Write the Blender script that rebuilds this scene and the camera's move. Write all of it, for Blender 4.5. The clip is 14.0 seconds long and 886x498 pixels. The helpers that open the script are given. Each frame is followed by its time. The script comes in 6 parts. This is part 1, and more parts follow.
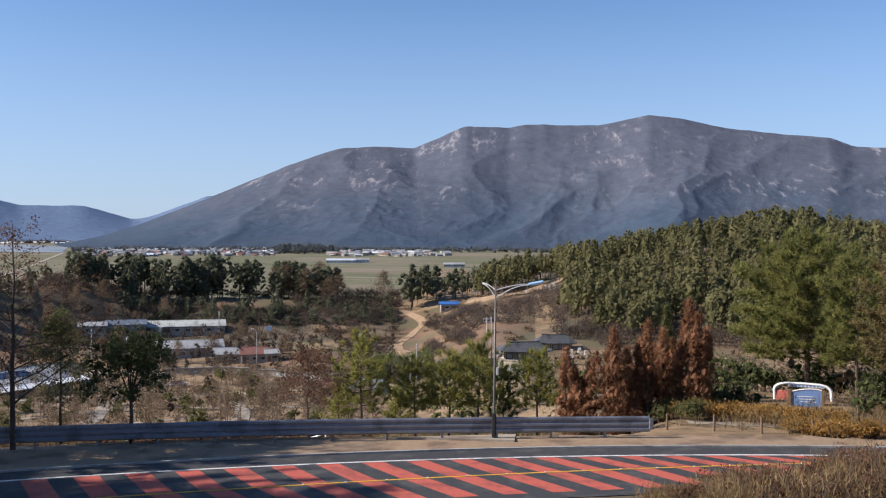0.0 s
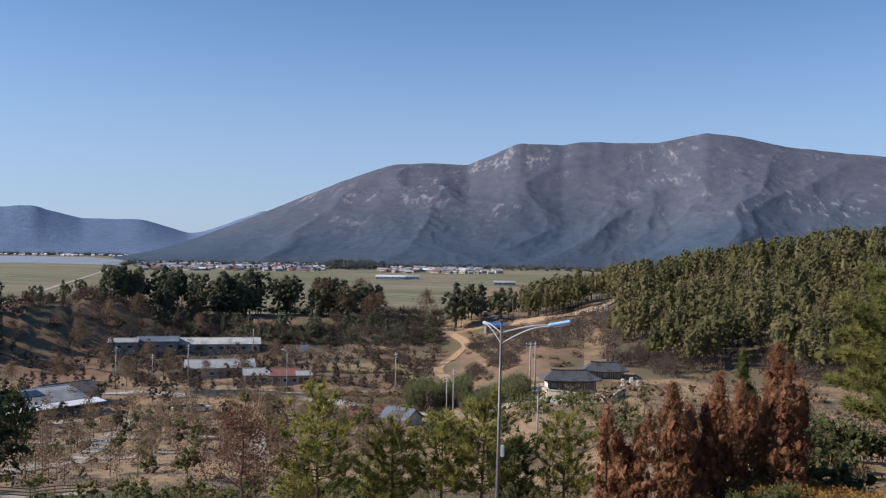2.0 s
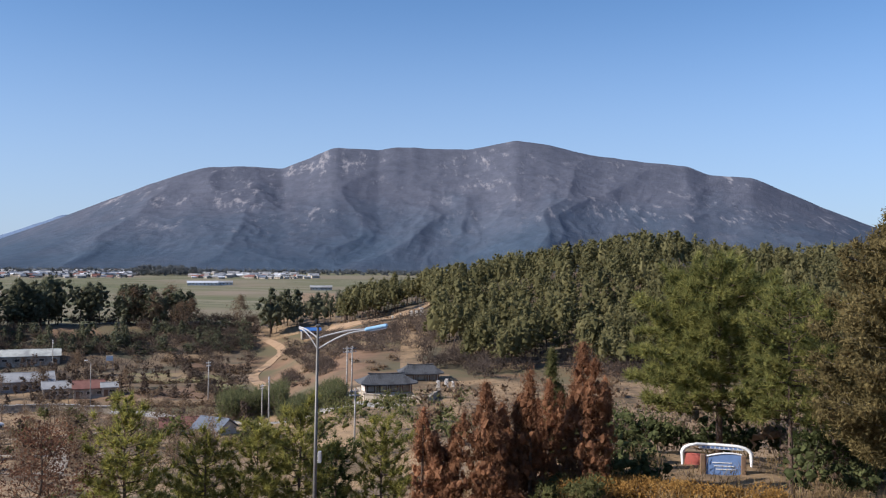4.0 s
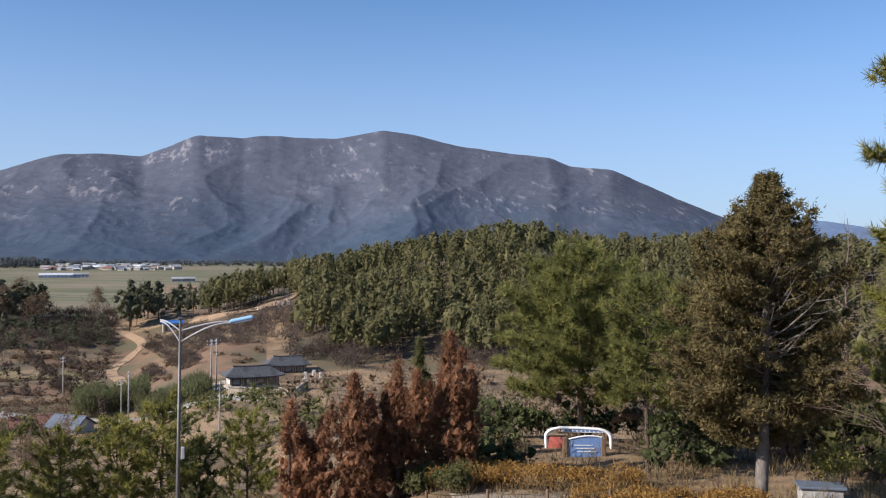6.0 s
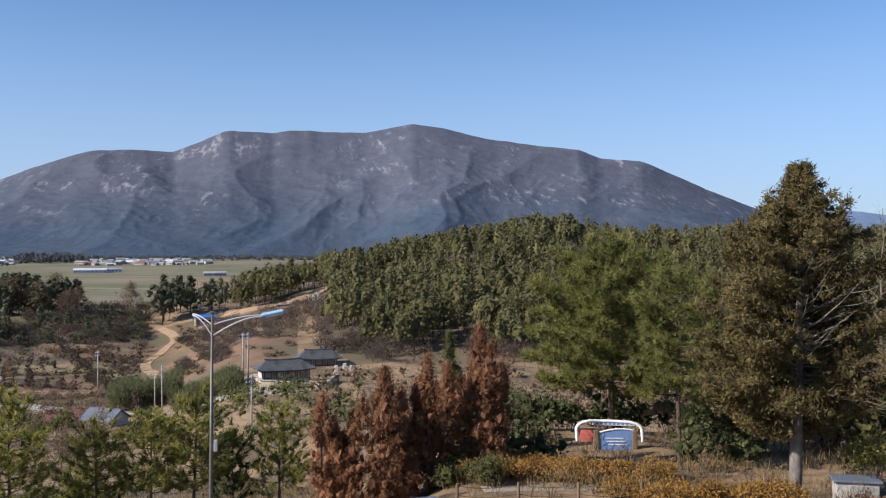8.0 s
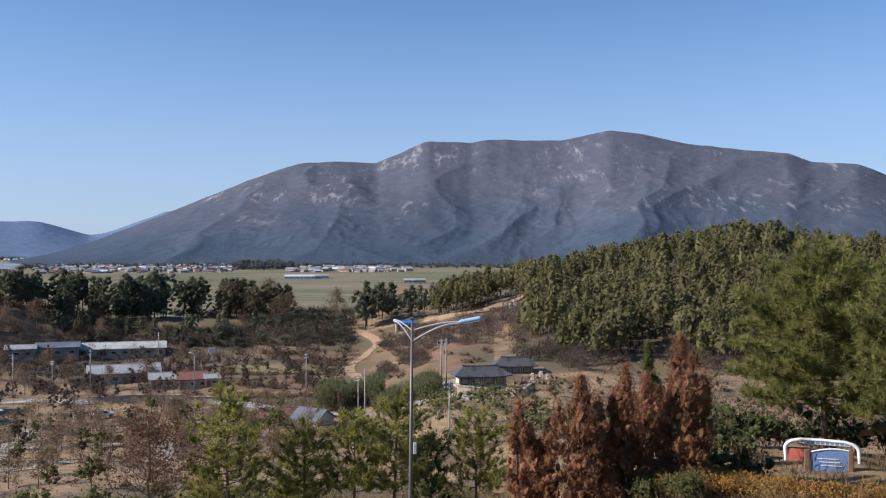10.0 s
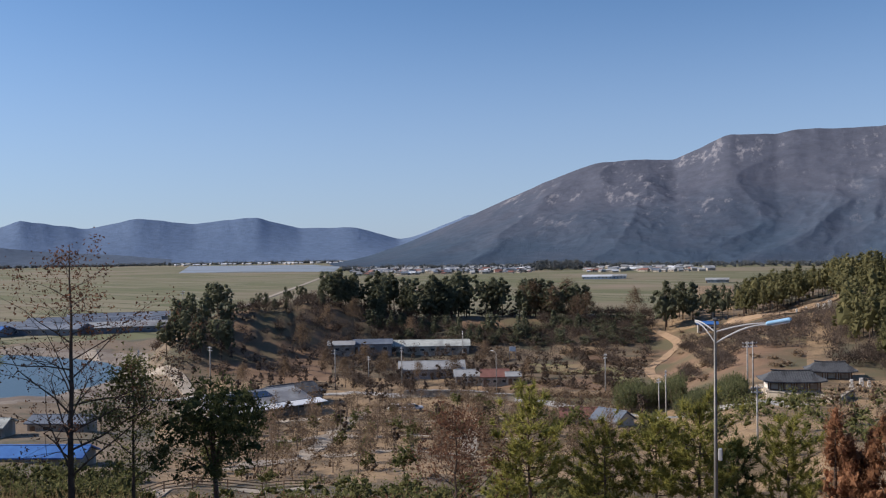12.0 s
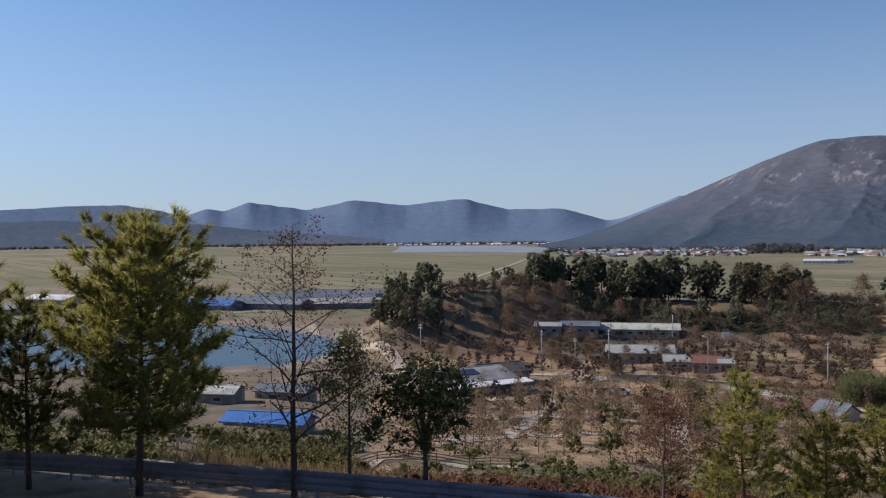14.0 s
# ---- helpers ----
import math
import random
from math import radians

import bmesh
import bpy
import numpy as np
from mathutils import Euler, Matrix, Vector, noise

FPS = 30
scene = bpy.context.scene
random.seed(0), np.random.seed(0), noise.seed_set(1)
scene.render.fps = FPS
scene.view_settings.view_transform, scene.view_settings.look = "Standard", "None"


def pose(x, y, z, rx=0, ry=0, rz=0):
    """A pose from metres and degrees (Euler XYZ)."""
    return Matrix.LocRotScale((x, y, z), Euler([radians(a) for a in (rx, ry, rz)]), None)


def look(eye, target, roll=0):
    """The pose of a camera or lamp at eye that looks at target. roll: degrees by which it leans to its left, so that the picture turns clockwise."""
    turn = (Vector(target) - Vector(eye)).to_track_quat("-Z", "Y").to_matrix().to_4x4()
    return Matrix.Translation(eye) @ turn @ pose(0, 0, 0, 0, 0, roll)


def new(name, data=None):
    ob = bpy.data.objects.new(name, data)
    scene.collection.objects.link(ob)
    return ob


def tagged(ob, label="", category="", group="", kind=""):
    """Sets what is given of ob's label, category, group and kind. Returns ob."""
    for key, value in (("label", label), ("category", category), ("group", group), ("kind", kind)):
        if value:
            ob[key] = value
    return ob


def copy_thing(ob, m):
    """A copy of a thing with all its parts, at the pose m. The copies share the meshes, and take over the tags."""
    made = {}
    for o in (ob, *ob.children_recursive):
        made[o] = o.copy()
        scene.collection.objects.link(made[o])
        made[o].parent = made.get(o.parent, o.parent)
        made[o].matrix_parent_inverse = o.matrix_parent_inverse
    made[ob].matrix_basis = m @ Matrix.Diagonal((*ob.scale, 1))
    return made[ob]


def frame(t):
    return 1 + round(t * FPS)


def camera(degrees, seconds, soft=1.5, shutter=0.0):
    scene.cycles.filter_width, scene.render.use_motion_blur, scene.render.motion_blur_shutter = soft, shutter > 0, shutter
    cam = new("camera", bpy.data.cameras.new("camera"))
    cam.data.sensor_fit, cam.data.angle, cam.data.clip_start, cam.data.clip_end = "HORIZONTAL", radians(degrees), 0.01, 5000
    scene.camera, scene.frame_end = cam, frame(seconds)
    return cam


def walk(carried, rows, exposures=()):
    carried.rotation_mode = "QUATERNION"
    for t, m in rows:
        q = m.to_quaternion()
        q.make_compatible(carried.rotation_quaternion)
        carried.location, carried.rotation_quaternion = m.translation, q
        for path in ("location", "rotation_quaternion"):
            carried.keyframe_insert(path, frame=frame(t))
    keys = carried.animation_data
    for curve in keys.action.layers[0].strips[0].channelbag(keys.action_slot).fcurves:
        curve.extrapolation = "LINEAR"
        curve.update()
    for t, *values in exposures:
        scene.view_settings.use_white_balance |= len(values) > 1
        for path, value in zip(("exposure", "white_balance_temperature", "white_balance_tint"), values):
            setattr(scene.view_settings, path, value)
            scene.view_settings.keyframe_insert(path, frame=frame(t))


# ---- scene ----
# ---- camera and path ----
ROWS = [  # seconds, x, y, z, yaw to the right, pitch, roll
    (0.0, -1.10, -15.79, 11.02, -5.44, -0.98, -0.20),
    (0.5, -0.11, -5.50, 11.03, -9.26, -0.64, 0.20),
    (1.0, 0.0, 0.0, 11.0, -10.78, -1.13, -0.26),
    (1.5, 0.0, 0.0, 11.0, -10.32, -0.57, -0.46),
    (2.0, 0.0, 0.0, 11.0, -8.66, 0.03, -0.90),
    (2.5, 0.0, 0.0, 11.0, -5.32, -0.05, -0.82),
    (3.0, 0.0, 0.0, 11.0, -2.25, -0.27, -0.71),
    (3.5, 0.0, 0.0, 11.0, 0.31, -0.26, -0.51),
    (4.0, 0.0, 0.0, 11.0, 2.41, 0.44, -0.59),
    (4.2, 0.0, 0.0, 11.0, 3.45, 0.40, -0.58),
    (6.3, 0.0, 0.0, 11.0, 11.54, -0.32, -0.52),
    (6.5, 0.0, 0.0, 11.0, 12.15, -0.54, -0.55),
    (7.0, 0.0, 0.0, 11.0, 12.27, -0.73, -0.35),
    (7.2, 0.0, 0.0, 11.0, 11.88, -0.73, -0.25),
    (9.3, 0.0, 0.0, 11.0, 1.18, -0.05, -0.03),
    (9.5, 0.0, 0.0, 11.0, -0.01, 0.01, 0.0),
    (10.0, 0.0, 0.0, 11.0, -3.20, -0.05, -0.06),
    (10.5, 0.0, 0.0, 11.0, -6.67, -0.03, 0.35),
    (11.0, 0.0, 0.0, 11.0, -10.71, -0.01, 0.68),
    (11.5, 0.0, 0.0, 11.0, -15.60, -0.05, 0.94),
    (12.0, 0.0, 0.0, 11.0, -21.01, 0.08, 0.84),
    (12.5, 0.0, 0.0, 11.0, -25.35, 0.04, 0.84),
    (13.0, 0.0, 0.0, 11.0, -28.16, -0.02, 0.60),
    (13.5, 0.0, 0.0, 11.0, -31.63, -0.26, 0.96),
    (14.0, 0.0, 0.0, 11.0, -33.49, -0.91, 0.51),
]
cam = camera(50.1, 14.0, soft=1.2)
walk(cam, [(t, pose(x, y, z, 90 + p, r, -w)) for t, x, y, z, w, p, r in ROWS], exposures=[(0.0, 0.66, 6400, 14), (0.5, 0.55, 6300, 14), (2.5, 0.48, 6350, 14), (4.0, 0.60, 6250, 14), (7.0, 0.62, 6250, 14), (10.0, 0.58, 6250, 14), (11.0, 0.62, 6400, 14), (12.0, 0.36, 6450, 14), (13.0, 0.27, 6550, 14), (14.0, 0.31, 6600, 14)])

# ---- sky and sun ----
SUN_AZ, SUN_EL = radians(-103), radians(31)      # azimuth to the right of +y
world = bpy.data.worlds.new("sky")
scene.world = world
world.use_nodes = True
wn = world.node_tree.nodes
sky = wn.new("ShaderNodeTexSky")
sky.sky_type, sky.sun_disc = "NISHITA", False
sky.sun_elevation, sky.sun_rotation = SUN_EL, SUN_AZ
sky.air_density, sky.dust_density, sky.ozone_density, sky.altitude = 0.9, 1.2, 3.2, 1500
wl = world.node_tree.links
w_tc, w_sx, w_mr = wn.new("ShaderNodeTexCoord"), wn.new("ShaderNodeSeparateXYZ"), wn.new("ShaderNodeMapRange")
w_tint, w_haze = wn.new("ShaderNodeMix"), wn.new("ShaderNodeMix")
w_tint.data_type = w_haze.data_type = "RGBA"
w_tint.blend_type = "MULTIPLY"
w_tint.inputs[0].default_value = 1.0
w_tint.inputs[7].default_value = (0.75, 0.92, 0.99, 1)
wl.new(sky.outputs["Color"], w_tint.inputs[6])
wl.new(w_tc.outputs["Generated"], w_sx.inputs[0])
wl.new(w_sx.outputs[2], w_mr.inputs["Value"])
w_mr.interpolation_type = "SMOOTHSTEP"
w_mr.inputs["From Min"].default_value, w_mr.inputs["From Max"].default_value = -0.02, 0.30
w_mr.inputs["To Min"].default_value, w_mr.inputs["To Max"].default_value = 0.7, 0.0
wl.new(w_mr.outputs[0], w_haze.inputs[0])
wl.new(w_tint.outputs[2], w_haze.inputs[6])
w_haze.inputs[7].default_value = (2.95, 3.55, 4.75, 1)       # winter haze low over the plain
wl.new(w_haze.outputs[2], wn["Background"].inputs["Color"])
wn["Background"].inputs["Strength"].default_value = 0.100
sun = new("sun", bpy.data.lights.new("sun", "SUN"))
sun.data.energy, sun.data.angle, sun.data.color = 5.0, radians(0.55), (1.0, 0.91, 0.78)
sun_way = Vector((math.sin(SUN_AZ) * math.cos(SUN_EL), math.cos(SUN_AZ) * math.cos(SUN_EL), math.sin(SUN_EL)))
sun.matrix_world = look(sun_way * 200, (0, 0, 0))


# ---- materials ----
def ramp_mix(nt, fac, a, b):
    m = nt.nodes.new("ShaderNodeMix")
    m.data_type = "RGBA"
    nt.links.new(fac, m.inputs[0])
    for sock, c in ((m.inputs[6], a), (m.inputs[7], b)):
        if isinstance(c, tuple):
            sock.default_value = (*c, 1)
        else:
            nt.links.new(c, sock)
    return m.outputs[2]


def noise_fac(nt, scale, lo, hi, detail=6, stretch=None, rough=0.6):
    tc = nt.nodes.new("ShaderNodeTexCoord")
    n = nt.nodes.new("ShaderNodeTexNoise")
    n.inputs["Scale"].default_value, n.inputs["Detail"].default_value, n.inputs["Roughness"].default_value = scale, detail, rough
    src = tc.outputs["Object"]
    if stretch:
        mp = nt.nodes.new("ShaderNodeMapping")
        mp.inputs["Scale"].default_value = stretch
        nt.links.new(src, mp.inputs[0])
        src = mp.outputs[0]
    nt.links.new(src, n.inputs["Vector"])
    r = nt.nodes.new("ShaderNodeMapRange")
    r.inputs["From Min"].default_value, r.inputs["From Max"].default_value = lo, hi
    nt.links.new(n.outputs["Fac"], r.inputs["Value"])
    return r.outputs[0]


def surface(name, a, b, scale=3.0, c=None, scale2=0.4, rough=0.85, metal=0.0, bump=0.3, bump_scale=None, stretch=None, c_lo=0.5, c_hi=0.62, spec=0.4):
    """A worn surface: grain from a to b, patches of c at a second scale, fine relief."""
    m = bpy.data.materials.new(name)
    m.use_nodes = True
    nt = m.node_tree
    p = nt.nodes["Principled BSDF"]
    col = ramp_mix(nt, noise_fac(nt, scale, 0.3, 0.7, stretch=stretch), a, b)
    if c:
        col = ramp_mix(nt, noise_fac(nt, scale2, c_lo, c_hi, stretch=stretch), col, c)
    nt.links.new(col, p.inputs["Base Color"])
    p.inputs["Roughness"].default_value, p.inputs["Metallic"].default_value = rough, metal
    p.inputs["Specular IOR Level"].default_value = spec
    if bump:
        bn = nt.nodes.new("ShaderNodeBump")
        bn.inputs["Strength"].default_value, bn.inputs["Distance"].default_value = bump, 0.05
        nt.links.new(noise_fac(nt, bump_scale or scale * 4, 0.2, 0.8), bn.inputs["Height"])
        nt.links.new(bn.outputs[0], p.inputs["Normal"])
    return m


def foliage(name, a, b, glow=0.42, tone=0.2, patch=0.8):
    """Leaves: colour varies from clump to clump and plant to plant, and some light passes through."""
    m = bpy.data.materials.new(name)
    m.use_nodes = True
    nt = m.node_tree
    nt.nodes.remove(nt.nodes["Principled BSDF"])
    geo, inf = nt.nodes.new("ShaderNodeNewGeometry"), nt.nodes.new("ShaderNodeObjectInfo")
    col = ramp_mix(nt, geo.outputs["Random Per Island"], a, b)
    hs = nt.nodes.new("ShaderNodeHueSaturation")
    mr = nt.nodes.new("ShaderNodeMapRange")
    mr.inputs["To Min"].default_value, mr.inputs["To Max"].default_value = 1 - tone, 1 + tone
    nt.links.new(inf.outputs["Random"], mr.inputs["Value"])
    nt.links.new(mr.outputs[0], hs.inputs["Value"])
    col = ramp_mix(nt, noise_fac(nt, patch, 0.4, 0.75, 3), col, tuple(0.7 * q for q in a))
    nt.links.new(col, hs.inputs["Color"])
    df, tr, mx = nt.nodes.new("ShaderNodeBsdfDiffuse"), nt.nodes.new("ShaderNodeBsdfTranslucent"), nt.nodes.new("ShaderNodeMixShader")
    nt.links.new(hs.outputs[0], df.inputs["Color"])
    nt.links.new(hs.outputs[0], tr.inputs["Color"])
    mx.inputs[0].default_value = glow
    nt.links.new(df.outputs[0], mx.inputs[1])
    nt.links.new(tr.outputs[0], mx.inputs[2])
    nt.links.new(mx.outputs[0], nt.nodes["Material Output"].inputs["Surface"])
    return m


M = {}
M["dry"] = surface("dry_grass_soil", (0.18, 0.12, 0.068), (0.30, 0.21, 0.122), 0.9, (0.10, 0.072, 0.042), 0.12, bump=0.8, bump_scale=2.5)
M["scrub"] = surface("scrub_soil", (0.10, 0.075, 0.05), (0.19, 0.135, 0.085), 0.7, (0.07, 0.065, 0.04), 0.06, bump=0.9, bump_scale=1.5)
M["terrace"] = surface("brown_terrace_soil", (0.135, 0.080, 0.050), (0.22, 0.138, 0.083), 0.25, (0.105, 0.09, 0.048), 0.04, bump=0.8, bump_scale=0.8, c_lo=0.44, c_hi=0.60)
M["wood_floor"] = surface("forest_floor", (0.09, 0.07, 0.045), (0.16, 0.115, 0.07), 0.5, bump=0.8)
M["verge"] = surface("sandy_verge", (0.24, 0.165, 0.11), (0.34, 0.25, 0.165), 2.0, (0.16, 0.11, 0.075), 0.5, bump=0.5)
M["shore"] = surface("shore_gravel", (0.145, 0.118, 0.096), (0.23, 0.195, 0.16), 0.6, (0.12, 0.09, 0.07), 0.1, bump=0.6)


def field_material():
    """Winter paddies: long plots in greens and straw, cut by dykes."""
    m = bpy.data.materials.new("paddy_fields")
    m.use_nodes = True
    nt = m.node_tree
    p = nt.nodes["Principled BSDF"]
    tc, mp, br = nt.nodes.new("ShaderNodeTexCoord"), nt.nodes.new("ShaderNodeMapping"), nt.nodes.new("ShaderNodeTexBrick")
    mp.inputs["Rotation"].default_value = (0, 0, radians(24))
    nt.links.new(tc.outputs["Object"], mp.inputs[0])
    nt.links.new(mp.outputs[0], br.inputs["Vector"])
    br.inputs["Color1"].default_value, br.inputs["Color2"].default_value = (0.122, 0.132, 0.072, 1), (0.225, 0.205, 0.148, 1)
    br.inputs["Mortar"].default_value = (0.095, 0.10, 0.06, 1)
    br.inputs["Scale"].default_value, br.inputs["Mortar Size"].default_value, br.inputs["Bias"].default_value = 1.0, 2.4, -0.1
    br.inputs["Brick Width"].default_value, br.inputs["Row Height"].default_value = 210.0, 30.0
    col = ramp_mix(nt, noise_fac(nt, 0.0045, 0.45, 0.62, 4), br.outputs["Color"], (0.225, 0.185, 0.14))
    col = ramp_mix(nt, noise_fac(nt, 0.02, 0.42, 0.8, 6, (0.35, 2.5, 1)), col, (0.13, 0.13, 0.078))
    nt.links.new(col, p.inputs["Base Color"])
    p.inputs["Roughness"].default_value, p.inputs["Specular IOR Level"].default_value = 0.95, 0.1
    return m


M["field"] = field_material()


def mountain_material(name, hazed_wood_a, hazed_wood_b, rock, lo, hi, tall=330.0):
    """Leafless woods, evergreen on the lower slopes, with pale rock slabs that follow the fall line. The colours passed
    in carry the blue of distance haze.
    """
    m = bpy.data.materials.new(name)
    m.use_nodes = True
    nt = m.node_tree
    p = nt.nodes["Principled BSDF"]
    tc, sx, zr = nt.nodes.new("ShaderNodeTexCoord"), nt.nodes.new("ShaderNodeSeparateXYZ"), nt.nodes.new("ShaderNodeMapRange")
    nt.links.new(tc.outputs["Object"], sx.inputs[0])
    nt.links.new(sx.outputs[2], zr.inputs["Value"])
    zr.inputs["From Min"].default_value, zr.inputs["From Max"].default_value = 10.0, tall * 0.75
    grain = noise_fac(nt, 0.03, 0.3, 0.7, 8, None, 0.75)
    low = ramp_mix(nt, grain, tuple(0.82 * q for q in hazed_wood_a), tuple(1.15 * q for q in hazed_wood_a))
    high = ramp_mix(nt, grain, tuple(0.82 * q for q in hazed_wood_b), tuple(1.18 * q for q in hazed_wood_b))
    mixer = nt.nodes.new("ShaderNodeMath")
    mixer.operation = "MULTIPLY_ADD"
    mixer.use_clamp = True
    nt.links.new(noise_fac(nt, 0.006, 0.3, 0.7, 7, (1, 0.6, 0.9), 0.65), mixer.inputs[0])
    mixer.inputs[1].default_value = 0.55
    nt.links.new(zr.outputs[0], mixer.inputs[2])
    shift = nt.nodes.new("ShaderNodeMath")
    shift.operation = "SUBTRACT"
    shift.use_clamp = True
    nt.links.new(mixer.outputs[0], shift.inputs[0])
    shift.inputs[1].default_value = 0.2
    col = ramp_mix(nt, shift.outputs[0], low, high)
    band = nt.nodes.new("ShaderNodeMapRange")
    band.interpolation_type = "SMOOTHSTEP"
    nt.links.new(sx.outputs[2], band.inputs["Value"])
    band.inputs["From Min"].default_value, band.inputs["From Max"].default_value = 0.10 * tall, 0.38 * tall
    mul, up = nt.nodes.new("ShaderNodeMath"), nt.nodes.new("ShaderNodeMath")
    mul.operation = up.operation = "MULTIPLY"
    nt.links.new(noise_fac(nt, 0.021, lo, hi, 9, (1.9, 0.6, 0.42), 0.7), up.inputs[0])
    nt.links.new(band.outputs[0], up.inputs[1])
    nt.links.new(up.outputs[0], mul.inputs[0])
    nt.links.new(noise_fac(nt, 0.0055, 0.47, 0.60, 4), mul.inputs[1])
    col = ramp_mix(nt, mul.outputs[0], col, rock)
    nt.links.new(col, p.inputs["Base Color"])
    p.inputs["Roughness"].default_value, p.inputs["Specular IOR Level"].default_value = 1.0, 0.0
    bn = nt.nodes.new("ShaderNodeBump")
    bn.inputs["Strength"].default_value, bn.inputs["Distance"].default_value = 0.35, 8.0
    nt.links.new(noise_fac(nt, 0.03, 0.2, 0.8, 9, rough=0.72), bn.inputs["Height"])
    nt.links.new(bn.outputs[0], p.inputs["Normal"])
    return m


# Blue of the hazy air is mixed into the mountain's base colours.
M["mount"] = mountain_material("hazed_mountain_woods", (0.058, 0.084, 0.124), (0.100, 0.106, 0.138), (0.27, 0.265, 0.29), 0.54, 0.66)
# Range colours are mostly haze blue, painted in as base colour.
M["range"] = mountain_material("hazed_distant_range", (0.125, 0.178, 0.278), (0.132, 0.186, 0.288), (0.15, 0.20, 0.30), 0.6, 0.8)
M["range_near"] = mountain_material("hazed_nearer_range", (0.10, 0.13, 0.18), (0.13, 0.16, 0.21), (0.2, 0.22, 0.26), 0.6, 0.8)

M["asphalt"] = surface("asphalt", (0.030, 0.032, 0.036), (0.055, 0.056, 0.060), 12, (0.075, 0.072, 0.070), 0.7, 0.8, bump=0.3)
M["red_paint"] = surface("red_road_coating", (0.42, 0.085, 0.06), (0.50, 0.12, 0.085), 9, (0.30, 0.075, 0.06), 0.9, 0.8, bump=0.25)
M["white_line"] = surface("white_road_paint", (0.60, 0.60, 0.60), (0.75, 0.75, 0.74), 8, (0.35, 0.35, 0.35), 1.4, 0.7)
M["yellow_line"] = surface("yellow_road_paint", (0.72, 0.36, 0.03), (0.80, 0.44, 0.05), 8, (0.5, 0.26, 0.04), 1.2, 0.7)
M["kerb"] = surface("concrete", (0.30, 0.29, 0.28), (0.42, 0.41, 0.39), 5, (0.22, 0.21, 0.20), 0.6, 0.9)
M["rail"] = surface("weathered_galvanised_steel", (0.20, 0.22, 0.26), (0.27, 0.29, 0.34), 4, (0.15, 0.16, 0.19), 0.8, 0.5, 0.6, 0.15)
M["pole"] = surface("grey_lamp_steel", (0.10, 0.098, 0.094), (0.15, 0.148, 0.14), 3, (0.12, 0.115, 0.11), 0.6, 0.5, 0.4, 0.1)
M["lamp_white"] = surface("white_lacquered_steel", (0.62, 0.64, 0.66), (0.75, 0.77, 0.8), 3, rough=0.4, bump=0.05)
M["arm_grey"] = surface("pale_grey_lacquered_steel", (0.34, 0.35, 0.36), (0.44, 0.45, 0.47), 3, rough=0.45, bump=0.05)
M["lamp_blue"] = surface("pale_blue_lacquer", (0.22, 0.42, 0.62), (0.30, 0.50, 0.70), 3, rough=0.35, bump=0.05)
M["glass_dark"] = surface("dark_window_glass", (0.02, 0.025, 0.03), (0.04, 0.045, 0.05), 1, rough=0.12, bump=0, spec=0.6)
M["bark"] = surface("pine_bark", (0.075, 0.05, 0.038), (0.15, 0.105, 0.08), 9, (0.05, 0.035, 0.03), 2.0, 0.95, bump=0.8, stretch=(1, 1, 0.3))
M["bark_grey"] = surface("grey_bark", (0.13, 0.115, 0.10), (0.24, 0.215, 0.19), 9, (0.08, 0.07, 0.06), 2.0, 0.95, bump=0.6, stretch=(1, 1, 0.3))
M["twig_dark"] = surface("dark_bare_twigs", (0.05, 0.038, 0.03), (0.10, 0.075, 0.06), 4, rough=0.95, bump=0)
M["twig"] = surface("bare_twigs", (0.13, 0.095, 0.075), (0.20, 0.15, 0.12), 4, rough=0.95, bump=0)
M["pine"] = foliage("pine_needles", (0.185, 0.19, 0.055), (0.47, 0.43, 0.13), 0.58)
M["pine_mid"] = foliage("olive_pine_needles", (0.122, 0.138, 0.048), (0.33, 0.31, 0.108), 0.54)
M["pine_dark"] = foliage("dark_pine_needles", (0.055, 0.075, 0.032), (0.13, 0.155, 0.06), 0.45)
M["forest"] = foliage("forest_needles", (0.16, 0.158, 0.078), (0.30, 0.275, 0.140), 0.52, patch=0.12)
M["far_pine"] = foliage("valley_pine_needles", (0.108, 0.12, 0.082), (0.235, 0.235, 0.152), 0.52, patch=0.2)
# Bluish grey stands for distance haze put into the far woods' leaf colour.
M["far_wood"] = foliage("hazed_distant_woods", (0.10, 0.115, 0.125), (0.16, 0.165, 0.165), patch=0.03)
M["rust"] = foliage("rust_brown_cypress_leaves", (0.215, 0.107, 0.063), (0.44, 0.24, 0.14), 0.48)
M["olive"] = foliage("olive_brown_conifer_leaves", (0.110, 0.091, 0.044), (0.265, 0.215, 0.10), 0.45)
M["evergreen"] = foliage("dark_glossy_leaves", (0.055, 0.068, 0.032), (0.135, 0.148, 0.065), 0.36)
M["orange"] = foliage("orange_hedge_leaves", (0.23, 0.13, 0.042), (0.44, 0.27, 0.09))
M["dead"] = foliage("dry_brown_leaves", (0.17, 0.122, 0.085), (0.28, 0.205, 0.14), 0.48)
M["brush"] = foliage("grey_brown_twig_brush", (0.12, 0.092, 0.074), (0.21, 0.16, 0.128), 0.45, patch=0.1)
M["brush_dark"] = foliage("dark_grey_brown_twig_brush", (0.10, 0.08, 0.068), (0.175, 0.138, 0.115), 0.45, patch=0.1)
M["reddry"] = foliage("dry_reddish_heads", (0.125, 0.066, 0.046), (0.245, 0.135, 0.088))
M["reed"] = foliage("straw_stalks", (0.20, 0.145, 0.075), (0.36, 0.27, 0.15))
M["bamboo"] = foliage("bamboo_leaves", (0.12, 0.135, 0.068), (0.235, 0.235, 0.12), 0.52)
